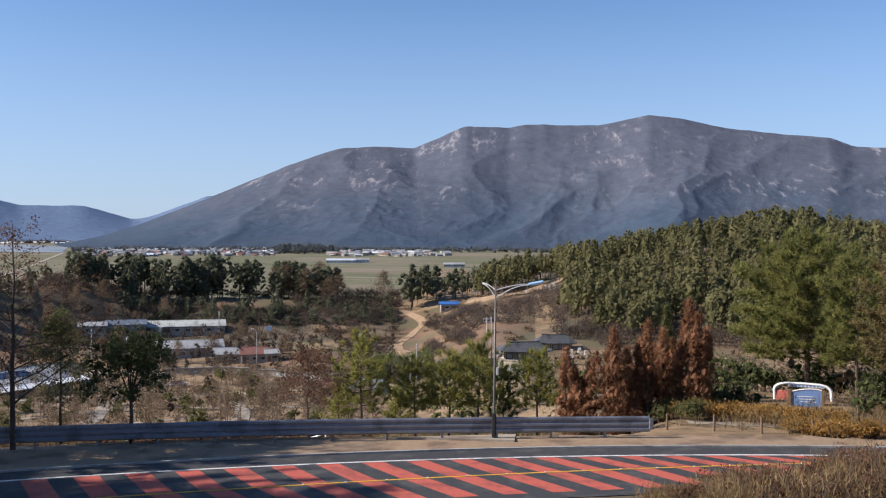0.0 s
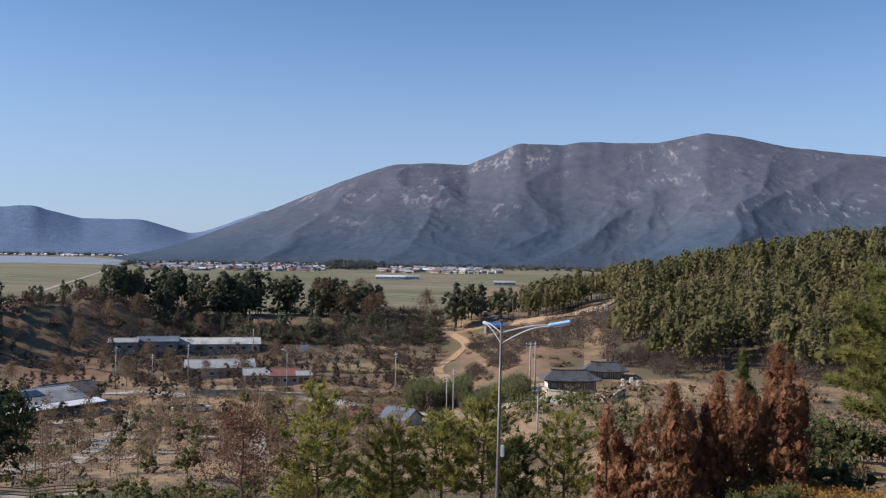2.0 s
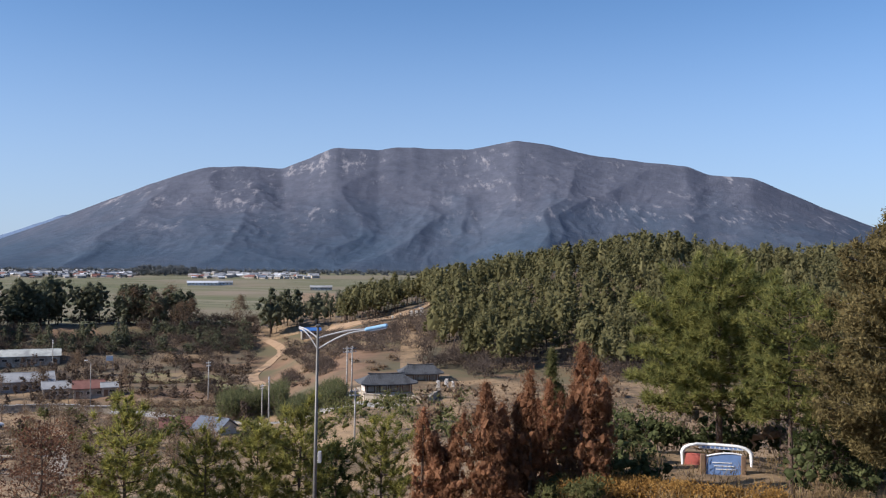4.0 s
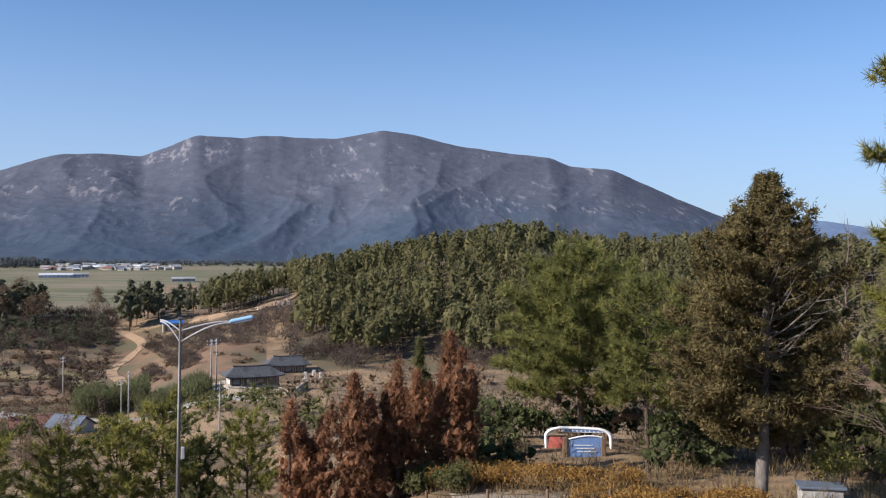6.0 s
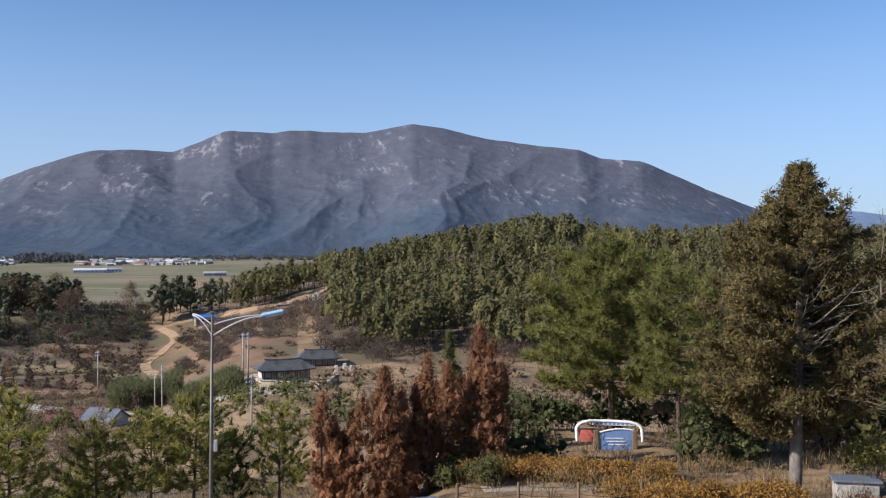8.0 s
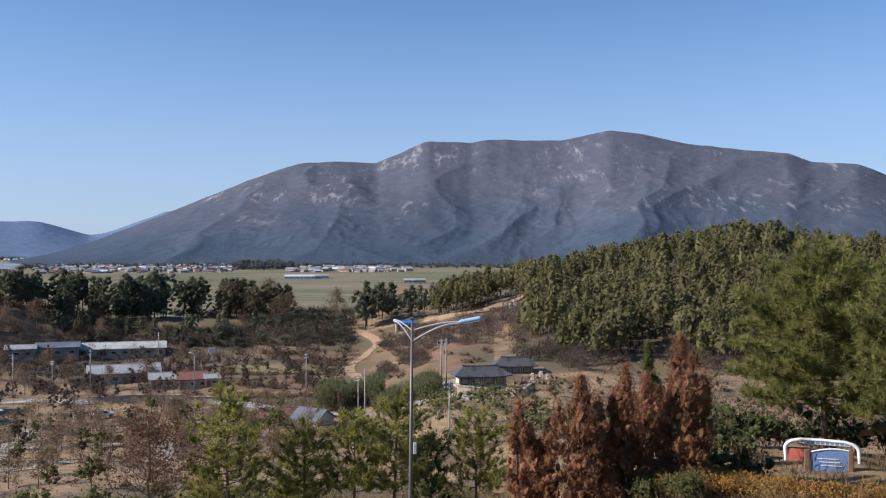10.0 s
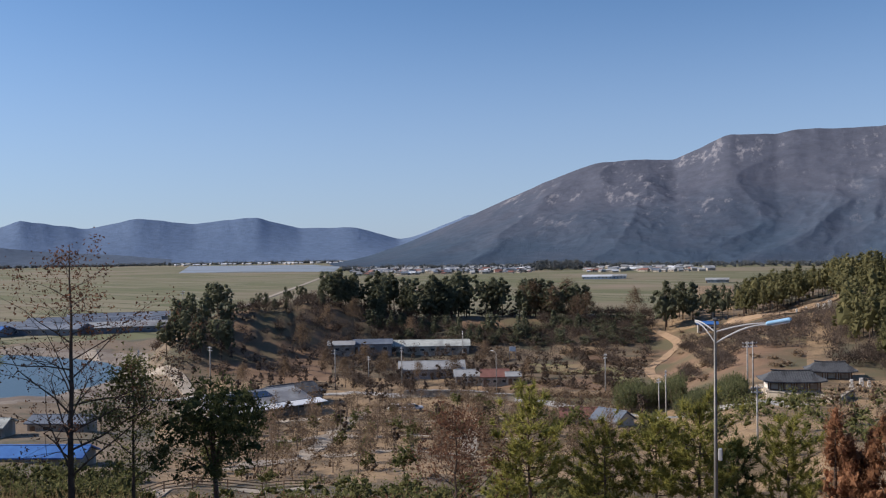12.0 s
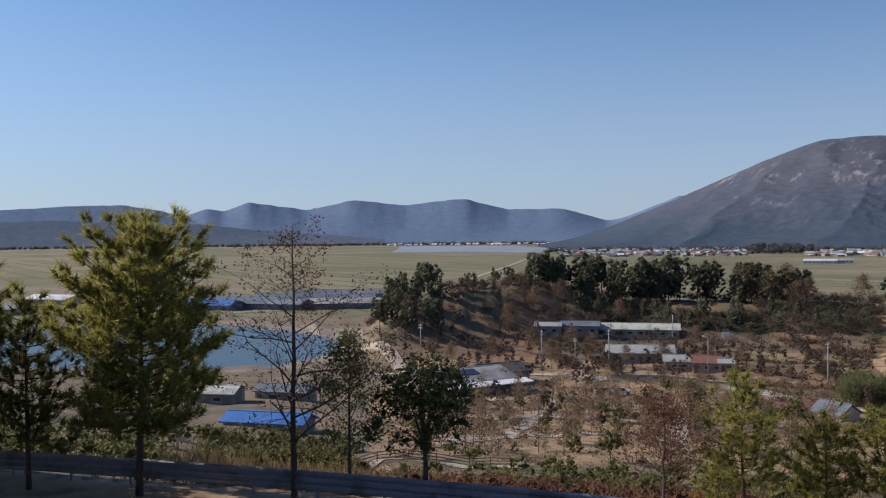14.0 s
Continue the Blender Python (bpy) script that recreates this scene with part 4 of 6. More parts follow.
def round_tree(name, at, h, radius, base, seed, label, leaf, clumps=240, size=0.20, group="", bark="bark", per=14):
    """A broadleaf evergreen: short forked trunk and a lumpy crown of leaf clumps with gaps."""
    rng = np.random.RandomState(seed)
    tree = thing(name, Matrix.Translation(at), label, "tree", group)
    T, C = Soup(), Soup()
    T.path([(0, 0, 0), (0.05, 0, base * 0.6), (0, 0.03, base)], [h * 0.02, h * 0.017, h * 0.014], 8)
    mid = base + (h - base) * 0.5
    cs = []
    lobes = [np.array((math.cos(a) * radius * rng.uniform(0.3, 0.62), math.sin(a) * radius * rng.uniform(0.3, 0.62), base + (h - base) * rng.uniform(0.2, 0.78))) for a in np.linspace(0, 6.28, 9)]
    lobes.append(np.array((0, 0, base + (h - base) * 0.72)))
    for lb in lobes:
        T.path([(0, 0, base * 0.95), lb * np.array((0.5, 0.5, 1)) + np.array((0, 0, -0.3)), lb], [h * 0.009, 0.03, 0.012], 5)
        for k in range(clumps // len(lobes)):
            d = rng.normal(0, 1, 3)
            d /= np.linalg.norm(d)
            cs.append(lb + d * np.array((radius * 0.45, radius * 0.45, (h - base) * 0.26)) * rng.uniform(0.6, 1.05))
    C.puffs(rng, cs, size * 0.6, 0.75, 0.34, 1)
    C.tris(leaf_tris(rng, cs, size * 0.75, size * 0.9, per * 2, 0.3, 0.5))
    T.make("trunk", M[bark], tree, smooth=True)
    C.make("crown", M[leaf], tree)
    return tree


def on(x, y, dz=0.0):
    return Vector((x, y, ground_at(x, y) + dz))


def place(proto, x, y, scale=1.0, turn=0.0, dz=0.0):
    ob = copy_thing(proto, Matrix.Translation(on(x, y, dz)) @ Matrix.Rotation(turn, 4, "Z"))
    ob.scale = (scale, scale, scale)
    return ob


YP = "young green pine standing behind the crash barrier"
YOUNG = ((0, 0.75), (0.25, 1), (0.6, 0.85), (0.85, 0.5), (1, 0.18))
pine_a = brush_pine("pine_tree", on(-10.9, 38.5), 6.2, 2.2, 1.75, 11, YP, prof=YOUNG, limbs=34, group="young pines", tuft=0.46, rise=0.7, keep=0.4)
pine_b = brush_pine("pine_tree", on(-7.9, 39.2), 4.9, 1.9, 1.45, 12, YP, prof=YOUNG, limbs=28, group="young pines", tuft=0.44, rise=0.7, keep=0.4)
pine_c = brush_pine("pine_tree", on(-6.0, 39.6), 5.1, 2.0, 1.45, 13, YP, prof=YOUNG, limbs=26, group="young pines", tuft=0.44, rise=0.7, keep=0.4)
place(pine_a, -4.4, 39.9, 0.96, 2.0)
brush_pine("pine_tree", on(-2.8, 42.0), 4.6, 1.4, 1.3, 16, "dark young pine behind the crash barrier", "pine_dark", prof=YOUNG, limbs=28, tuft=0.44, rise=0.7, keep=0.4)
place(pine_c, -0.8, 40.1, 1.0, 2.6)
place(pine_b, -12.9, 41.5, 0.7, 0.4)
place(pine_c, -9.4, 44.0, 0.75, 4.0)
tall = brush_pine("pine_tree", on(-33.0, 26.3), 11.7, 2.6, 3.75, 14, "tall full green pine beside the crash barrier", "pine", prof=((0, 0.75), (0.12, 1), (0.35, 1.0), (0.6, 0.85), (0.8, 0.6), (0.93, 0.36), (1, 0.15)), limbs=104, tuft=0.60, rise=0.6, blades=54, keep=0.45)
brush_pine("pine_tree", on(-38.0, 24.4), 8.6, 2.2, 2.2, 15, "slim dark pine beside the crash barrier", "pine_mid", prof=YOUNG, limbs=48, tuft=0.5, rise=0.6)
# Unseen pines to the left, added to throw shade over road and verge.
for sx, sy, sc in ((-46, 13.5, 1.9), (-43, 11.5, 1.7), (-33.5, 12.5, 1.2), (-44.5, 19.5, 1.0), (-49, 15.5, 0.9), (-47.5, 26, 0.95), (-53, 21, 1.0)):
    place(tall, sx, sy, sc, sx)
bare_tree("bare_tree", on(-27.2, 29.6), 11.4, 21, "tall slender leafless tree with dry seed heads", 0.6, 4, 2, "reddry", 1500, r0=0.013, first=0.2, leaf_size=0.12, twig="twig_dark", limb=0.40)
bare_tree("bare_tree", on(-25.5, 31.2), 6.9, 22, "thin tree still holding some olive leaves", 0.6, 4, 2, "shrub", 2200, r0=0.012, first=0.3, leaf_size=0.14, twig="twig_dark")
round_tree("broadleaf_tree", on(-21.9, 31.6), 6.1, 2.4, 2.4, 23, "dark evergreen tree with a lumpy round crown", "evergreen", 190, 0.20, per=18)
bare_tree("bare_tree", on(-13.9, 37.3), 5.3, 24, "small leafless tree with russet twigs", 0.75, 4, 3, "reddry", 1600, r0=0.014, first=0.25, leaf_size=0.12, twig="twig_dark", limb=0.42)
RB = "rust-brown winter cypress with dense upright sprays"
cyp_a = plume_tree("cypress_tree", on(1.1, 46.6), 6.5, 1.55, 31, RB, "rust", stems=4, group="brown cypresses", dense=1.2, blunt=0.62)
cyp_b = plume_tree("cypress_tree", on(4.1, 46.0), 7.2, 2.2, 32, RB, "rust", stems=6, group="brown cypresses", dense=1.15, blunt=0.6)
cyp_c = plume_tree("cypress_tree", on(9.0, 46.8), 7.2, 1.65, 33, RB, "rust", stems=4, group="brown cypresses", dense=1.3, blunt=0.6)
place(cyp_a, 6.3, 46.2, 1.04, 1.9)
place(cyp_a, 2.6, 47.0, 0.86, 2.2)
place(cyp_c, 7.5, 48.0, 0.8, 0.7)
place(cyp_a, 10.4, 48.2, 0.86, 3.3)
place(cyp_b, 5.2, 48.8, 0.84, 4.4)
plume_tree("conifer_tree", on(8.2, 51.5), 7.4, 1.2, 34, "grey-green juniper among the brown cypresses", "shrub", stems=3, dense=1.3, blunt=0.6)
brush_pine("pine_tree", on(*az_point(18.75, 60)), 12.0, 2.6, 5.4, 41, "broad spreading pine with orange-brown limbs", "pine_mid", prof=((0, 0.8), (0.15, 1), (0.45, 0.92), (0.75, 0.72), (0.92, 0.45), (1, 0.2)), limbs=66, tuft=0.70, trunk_r=0.019, rise=0.32, keep=0.62, blades=74)
brush_pine("pine_tree", on(19.6, 46.8), 10.6, 3.6, 2.8, 42, "tall pine behind the orange hedge", "pine_mid", prof=((0, 0.6), (0.3, 0.8), (0.7, 1), (0.9, 0.6), (1, 0.2)), limbs=44, tuft=0.58, rise=0.35, keep=0.55)
brush_pine("pine_tree", on(23.4, 50.0), 9.6, 1.5, 2.8, 47, "dense dark pine behind the conifer", "pine_dark", limbs=50, tuft=0.56)
limb_conifer("conifer_tree", on(21.0, 37.8), 14.6, 4.25, 43, "large olive-brown conifer with bare grey inner branches", "olive")
brush_pine("pine_tree", on(*az_point(39.6, 31)), 18.8, 7.0, 3.1, 44, "tall near pine with upturned green tufts", "pine", prof=((0, 0.75), (0.15, 1.15), (0.31, 1.05), (0.36, 0.3), (0.41, 0.4), (0.45, 1.0), (0.62, 1.15), (0.78, 0.9), (1, 0.3)), limbs=100, tuft=0.5, rise=0.3, blades=60, keep=0.85)
brush_pine("pine_tree", on(*az_point(36.6, 52)), 10.5, 2.4, 2.6, 46, "yellow-green pine on the slope", limbs=44, tuft=0.56)
gaunt = bare_tree("bare_tree", on(*az_point(37.0, 40)), 9.4, 45, "tangled leafless shrub tree on the slope", 0.7, 4, 3, None, 0, r0=0.009, first=0.3, twig="twig")
place(gaunt, *az_point(33.5, 70), 1.75, 1.0)


# ---- woods, scrub and hedges ----
def scatter(rng, n, a0, a1, d0, d1, keep=None):
    """n places between two directions and two distances, evenly over the ground."""
    out = []
    while len(out) < n:
        a, d = rng.uniform(a0, a1), math.sqrt(rng.uniform(d0 * d0, d1 * d1))
        x, y = az_point(a, d)
        if keep is None or keep(x, y, a, d):
            out.append((x, y))
    return np.array(out)


def wood_mesh(name, places, h0, h1, radius, leaf, seed, label, category, per=120, size=0.75, base=0.3, blunt=0.6, bark="bark", extra=0.0):
    """Many far trees in one mesh: thin trunks and crowns of leaf sprays with an uneven outline."""
    rng = np.random.RandomState(seed)
    T, C = Soup(), Soup()
    z = land(places[:, 0], places[:, 1])
    hs = rng.uniform(h0, h1, len(places))
    cs, outs = [], []
    for (x, y), zz, h in zip(places, z, hs):
        T.tube((x, y, zz - 0.3), (x + rng.normal(0, 0.15), y, zz + h * 0.85), h * 0.014, 0.03, 4)
        u = base + (1 - base) * rng.uniform(0, 0.97, per)
        lob = rng.uniform(0, 6.28)
        a = rng.uniform(0, 6.28, per)
        reach = radius * (h / h1) * np.clip(1 - (u - base) / (1 - base), 0.02, 1) ** blunt * (0.75 + 0.35 * np.sin(2 * a + lob) * np.sin(u * 14 + lob))
        reach = reach * np.minimum(1, 0.5 + (u - base) * 3)
        q = rng.uniform(0.2, 1, per) ** 0.5
        c = np.stack([x + np.cos(a) * reach * q, y + np.sin(a) * reach * q, zz + h * u], 1)
        cs.append(c)
        outs.append(np.stack([np.cos(a), np.sin(a), np.full(per, 0.6)], 1))
    cs, outs = np.vstack(cs), np.vstack(outs)
    C.puffs(rng, cs, size * 0.62, 0.85, 0.3, 1)
    C.tris(leaf_tris(rng, cs, size * 0.8, size * 0.62, 11, 0.5, 0.32, outs))
    ob = tagged(new(name), label, category, kind="stuff")
    T.make("trunks", M[bark], ob)
    C.make("crowns", M[leaf], ob)
    return ob


def thicket(name, places, h0, h1, radius, leaf, seed, label, category="shrub", per=60, size=0.22, stems=3, stem_mat="twig", up=0.4, slim=0.5, low=0.15, solid=0.26):
    """Low bushes in one mesh: several stems each and loose leaf sprays."""
    rng = np.random.RandomState(seed)
    T, C = Soup(), Soup()
    z = land(places[:, 0], places[:, 1])
    cs, outs, cores = [], [], []
    for (x, y), zz in zip(places, z):
        h = rng.uniform(h0, h1)
        for k in range(stems):
            a = rng.uniform(0, 6.28)
            T.tube((x + 0.08 * math.cos(a), y + 0.08 * math.sin(a), zz - 0.05), (x + radius * 0.6 * math.cos(a), y + radius * 0.6 * math.sin(a), zz + h * rng.uniform(0.6, 0.95)), 0.02 + 0.005 * h, 0.006, 3)
        d = rng.normal(0, 1, (per, 3))
        d /= np.linalg.norm(d, axis=1)[:, None]
        q = rng.uniform(0.4, 1, (per, 1)) ** 0.6
        c = np.array((x, y, zz + h * (0.5 + low / 2))) + d * q * np.array((radius, radius, h * (0.5 - low / 2)))
        c += rng.normal(0, 0.1 * radius, c.shape)
        cs.append(c)
        outs.append(d * 0.7)
        if solid:
            m = max(3, int(per / 9))
            cores.append(  # the dense heart of the bush
                np.array((x, y, zz + h * (0.45 + low / 2))) + d[:m] * 0.62 * np.array((radius, radius, h * (0.5 - low / 2))))
    C.tris(leaf_tris(rng, np.vstack(cs), size, size * 0.3, 1, up, slim, np.vstack(outs)))
    if solid:
        C.puffs(rng, np.vstack(cores), solid * radius * 0.7, 0.8, 0.4, 1)
    ob = tagged(new(name), label, category, kind="stuff")
    T.make("stems", M[stem_mat], ob)
    C.make("leaves", M[leaf], ob)
    return ob


rs = np.random.RandomState(5)


def hill_edge(x, y, a, d):
    return d > 230 + 9 * math.sin(a * 0.9) + 5 * math.sin(a * 2.3) + np.interp(a, [-4, -1.5, 1.3, 1.9, 4], [98, 92, 88, 16, 0])


pine_wood("pine_forest", scatter(rs, 1180, -3.5, 41, 226, 366, hill_edge), 7, 13.5, 3.3, "forest", 61, "dense pine forest covering the hillside", "forest")
pine_wood("pine_forest", scatter(rs, 170, -9, 6, 336, 470, lambda x, y, a, d: a > -9 + (d - 330) * 0.02), 5, 10, 2.6, "far_pine", 62, "dark trees on the spur behind the hut", "forest", n=12)
thicket("brush", scatter(rs, 420, 1.0, 41, 214, 250, lambda x, y, a, d: d > 222 + 9 * math.sin(a * 0.9) + 5 * math.sin(a * 2.3)), 2.0, 5.0, 1.9, "brush_dark", 63, "grey leafless brush at the forest's foot", "scrub", per=130, size=0.8, stems=6, slim=0.11, up=1.2, solid=0.14)
thicket("brush", scatter(rs, 190, -5.5, 2.4, 256, 303, lambda x, y, a, d: abs(a + 8.3) > 1.2), 1.4, 3.6, 1.8, "brush_dark", 64, "grey leafless brush below the earth bank", "scrub", per=120, size=0.7, stems=5, slim=0.11, up=1.2, solid=0.12)

# pines on the knoll: each one a tree of its own
KP = "dark pine on the scrubby knoll above the barns"
kn = [pad_pine("pine_tree", on(*az_point(-21.5 + 3 * k, 358)), (15.5, 13.5, 14.5, 12.0)[k], (3.7, 4.6, 4.0, 3.4)[k], (0.16, 0.36, 0.22, 0.12)[k], 71 + k, KP, "far_pine", (34, 24, 30, 32)[k], ("cone", "flat", "dome", "cone")[k], "knoll pines") for k in range(4)]
rk = np.random.RandomState(9)
plots = np.random.RandomState(19)
for a0, a1, d0, d1, n, s0, s1 in ((-30.5, -28.2, 338, 350, 9, 0.25, 0.45), (-28.2, -24.5, 342, 360, 22, 0.5, 0.95), (-25.2, -19.2, 354, 378, 46, 0.65, 1.25), (-18.4, -17.1, 356, 366, 6, 0.85, 1.05),
                                  (-16.6, -13.0, 350, 374, 20, 0.6, 1.0), (-26, -10, 320, 338, 26, 0.3, 0.6), (-37.4, -33.8, 288, 326, 24, 0.45, 0.85), (-34, -30, 322, 335, 8, 0.25, 0.4), (-7.9, -6.2, 335, 350, 5, 0.8, 1.1), (-5.2, -4.9, 336, 345, 1, 0.7, 0.8)):
    for k in range(n):
        x, y = az_point(rk.uniform(a0, a1), rk.uniform(d0, d1))
        place(kn[k % 4], x, y, rk.uniform(s0, s1), rk.uniform(0, 6.28))
bare_far = bare_tree("bare_tree", on(*az_point(-9.6, 352)), 11, 81, "wide leafless tree at the edge of the paddies", 0.8, 4, 3, "dead", 900, r0=0.012, first=0.22, leaf_size=0.4, group="valley trees")
for a, d, s in ((-20.4, 258, 0.6), (-22.6, 250, 0.55), (-25.8, 285, 0.7), (-28.2, 275, 0.6), (-18.6, 290, 0.7), (-29.6, 300, 0.8), (-16, 262, 0.5), (-33.0, 250, 0.6), (-27.0, 250, 0.7), (-24.6, 262, 0.7), (-13.0, 345, 0.9), (-30.6, 262, 0.6), (-15.6, 356, 1.2), (-14.4, 352, 1.1), (-13.6, 360, 1.25), (-16.2, 362, 1.0), (-12.4, 350, 0.9), (-26.4, 330, 0.8), (-28.0, 322, 0.7), (-23.0, 326, 0.7)):
    place(bare_far, *az_point(a, d), s, a)
scarp = lambda x, y, a, d: not (-36 < a < -27 and 262 < d < 325) or (math.sin(a * 9 + d * 0.05) > 0.15)
clear = lambda x, y, a, d: scarp(x, y, a, d) and not (-20.7 < a < -15.2 and 338 < d < 357)
thicket("brush", scatter(rs, 720, -38, -8.5, 272, 378, lambda x, y, a, d: clear(x, y, a, d) and (d > (320 if a > -20 else 308) or a < -28.5)), 1.6, 4.2, 2.0, "brush", 82, "leafless grey-brown brush over the knoll", "scrub", per=130, size=0.75, stems=5, slim=0.10, up=1.4, solid=0.16)
thicket("brush", scatter(rs, 190, -31, -8.8, 292, 345, lambda x, y, a, d: clear(x, y, a, d) and not (-24.3 < a < -19.6 and 298 < d < 318)), 1.5, 4.0, 2.0, "brush_dark", 182, "dark leafless thorn brush under the knoll", "scrub", per=130, size=0.8, stems=6, slim=0.10, up=1.2, solid=0.1)
thicket("brush", scatter(rs, 75, -27, -17, 236, 292, lambda x, y, a, d: math.sin(a * 2.7 + d * 0.11) > 0.2 and not (-23.6 < a < -16.2 and 244 < d < 276)), 1.2, 3.4, 1.7, "brush_dark", 183, "dark leafless hedges between the farm yards", "scrub", per=120, size=0.7, stems=6, slim=0.10, up=1.2, solid=0.1)
thicket("scrub", scatter(rs, 150, -24, -9, 318, 350, clear), 1.5, 3.8, 2.2, "far_pine", 83, "dark low evergreens over the knoll", "scrub", per=110, size=0.5, stems=1)
thicket("scrub", scatter(rs, 130, -20, 1, 225, 330, lambda x, y, a, d: abs(a + 8.3) > 1.2), 0.5, 1.7, 1.6, "dead", 84, "brown scrub between the terraced plots", "scrub", per=70, size=0.34, stems=2)
thicket("brush", scatter(rs, 150, -7.0, -3.4, 236, 318, lambda x, y, a, d: math.sin(a * 3.1 + d * 0.09) > -0.2), 0.8, 2.6, 1.7, "brush_dark", 186, "dark scrub over the slope beside the track", "scrub", per=120, size=0.6, stems=5, slim=0.12, up=1.1, solid=0.14)
thicket("brush", scatter(rs, 70, -13.5, -9.8, 238, 325, lambda x, y, a, d: math.sin(a * 3.1 + d * 0.12) > 0.1), 0.8, 2.4, 1.6, "brush_dark", 187, "dark scrub along the terrace banks", "scrub", per=110, size=0.6, stems=5, slim=0.12, up=1.1, solid=0.14)
BG = "green bamboo grove beside the farm lane"
thicket("bamboo_grove", scatter(rs, 150, -10.8, -7.0, 203, 220), 4.2, 6.2, 1.5, "bamboo", 85, BG, "bamboo", per=130, size=0.7, stems=5, slim=0.16, up=1.6, solid=0.16)
thicket("bamboo_grove", scatter(rs, 120, -7.2, -3.6, 186, 200), 2.4, 4.2, 1.5, "bamboo", 185, BG, "bamboo", per=130, size=0.7, stems=5, slim=0.16, up=1.6, solid=0.16)
thicket("scrub", scatter(rs, 90, -9, 4, 110, 185), 1.5, 3.6, 1.8, "shrub", 86, "mixed green and brown scrub below the walled house", "scrub", per=60, size=0.4)
thicket("scrub", scatter(rs, 230, 1, 34, 60, 208), 1.5, 4.5, 2.0, "dead", 87, "brown scrub on the slope behind the cypresses", "scrub", per=50, size=0.4)

# park in the valley: saplings, each one a thing
SP = "leafless park sapling with pale brown twigs"
sap = [bare_tree("sapling", on(*az_point(-22 - k, 175 + 5 * k)), 3.4 + 0.4 * k, 91 + k, SP, 0.8, 3, 2, "dead", 110, r0=0.018, first=0.3, leaf_size=0.26, group="park saplings") for k in range(4)]
ever = [round_tree("park_tree", on(*az_point(-20 - 3 * k, 160)), 3.4, 1.5, 0.9, 96 + k, "small dark evergreen in the park", "shrub", 34, 0.42, group="park evergreens", per=5) for k in range(2)]
for k in range(240):
    x, y = az_point(rk.uniform(-36, -11), math.sqrt(rk.uniform(112 ** 2, 222 ** 2)))
    place(sap[k % 4], x, y, rk.uniform(0.55, 1.25), rk.uniform(0, 6.28))
for k in range(60):
    x, y = az_point(rk.uniform(-36, -8), math.sqrt(rk.uniform(90 ** 2, 215 ** 2)))
    place(ever[k % 2], x, y, rk.uniform(0.5, 1.1), rk.uniform(0, 6.28))
for k in range(5):
    x, y = az_point(rk.uniform(-15.5, -8.5), rk.uniform(146, 176))
    place(ever[k % 2], x, y, rk.uniform(1.0, 1.7), rk.uniform(0, 6.28))
wood_mesh("bare_wood", scatter(rs, 190, -37, -9, 150, 300, lambda x, y, a, d: d > 228 or math.sin(a * 2.1 + d * 0.05) > 0.75), 2.5, 6.5, 2.0, "brush", 65, "leafless grey-brown trees between the farm buildings", "woodland", per=16, size=0.42, bark="twig", blunt=0.45)
thicket("shrubs", scatter(rs, 420, -37, -10, 100, 225), 0.4, 1.3, 0.9, "dead", 101, "clipped brown shrubs between the park's paths", "shrub", per=40, size=0.28, stems=2)
thicket("shrubs", scatter(rs, 70, -36, -12, 58, 84), 1.2, 2.8, 1.3, "shrub", 102, "dark green shrubs on the slope below the barrier", "shrub", per=160, size=0.24)
thicket("shrubs", scatter(rs, 230, -40, -15, 47, 66), 0.9, 2.0, 1.0, "reddry", 103, "reddish leafless shrubs on the slope below the barrier", "shrub", per=120, size=0.18, stems=6)
thicket("shrubs", scatter(rs, 26, -20.5, -17.2, 47, 56), 0.9, 1.7, 0.8, "orange", 104, "orange-leaved shrubs beside the stepped path", "shrub", per=150, size=0.15, stems=5)
thicket("shrubs", scatter(rs, 46, -15, 2, 52, 95), 0.8, 1.8, 1.0, "shrub", 105, "green and straw shrubs below the young pines", "shrub", per=110, size=0.22, stems=4)
thicket("dry_grass", scatter(rs, 620, -18, 4, 41, 80), 0.5, 1.3, 0.55, "reed", 106, "tall straw-coloured grass below the young pines", "grass", per=46, size=0.42, stems=4, stem_mat="twig", up=2.5, slim=0.07, low=0.0, solid=0)
thicket("shrubs", scatter(rs, 200, -62, -38.5, 50, 112), 1.2, 3.0, 1.4, "shrub", 107, "dark shrubs on the slope above the lake", "shrub", per=110, size=0.28, stems=4)
thicket("dry_grass", scatter(rs, 240, -50, -36, 44, 60), 0.8, 1.8, 0.6, "reed", 108, "tall straw-coloured grass behind the barrier", "grass", per=50, size=0.5, stems=5, up=2.5, slim=0.07, low=0.0, solid=0)

# the terrace beside the cypresses
thicket("orange_hedge", scatter(rs, 95, 9.0, 22, 45.2, 48.2, lambda x, y, a, d: abs(a - 19) > 1.7 or d < 47), 0.7, 1.15, 0.6, "orange", 111, "orange-tipped winter hedge in a loose row", "hedge", per=230, size=0.12, stems=7, solid=0.15)
thicket("orange_hedge", scatter(rs, 60, 18.5, 29.5, 40.3, 42.6), 0.65, 1.0, 0.6, "orange", 211, "orange-tipped winter hedge along the terrace path", "hedge", per=230, size=0.12, stems=7, solid=0.15)
thicket("shrubs", scatter(rs, 9, 8.4, 12.0, 43.5, 46.5), 1.0, 1.7, 0.8, "shrub", 212, "yellow-green shrubs at the end of the hedge", "shrub", per=240, size=0.14, stems=6)
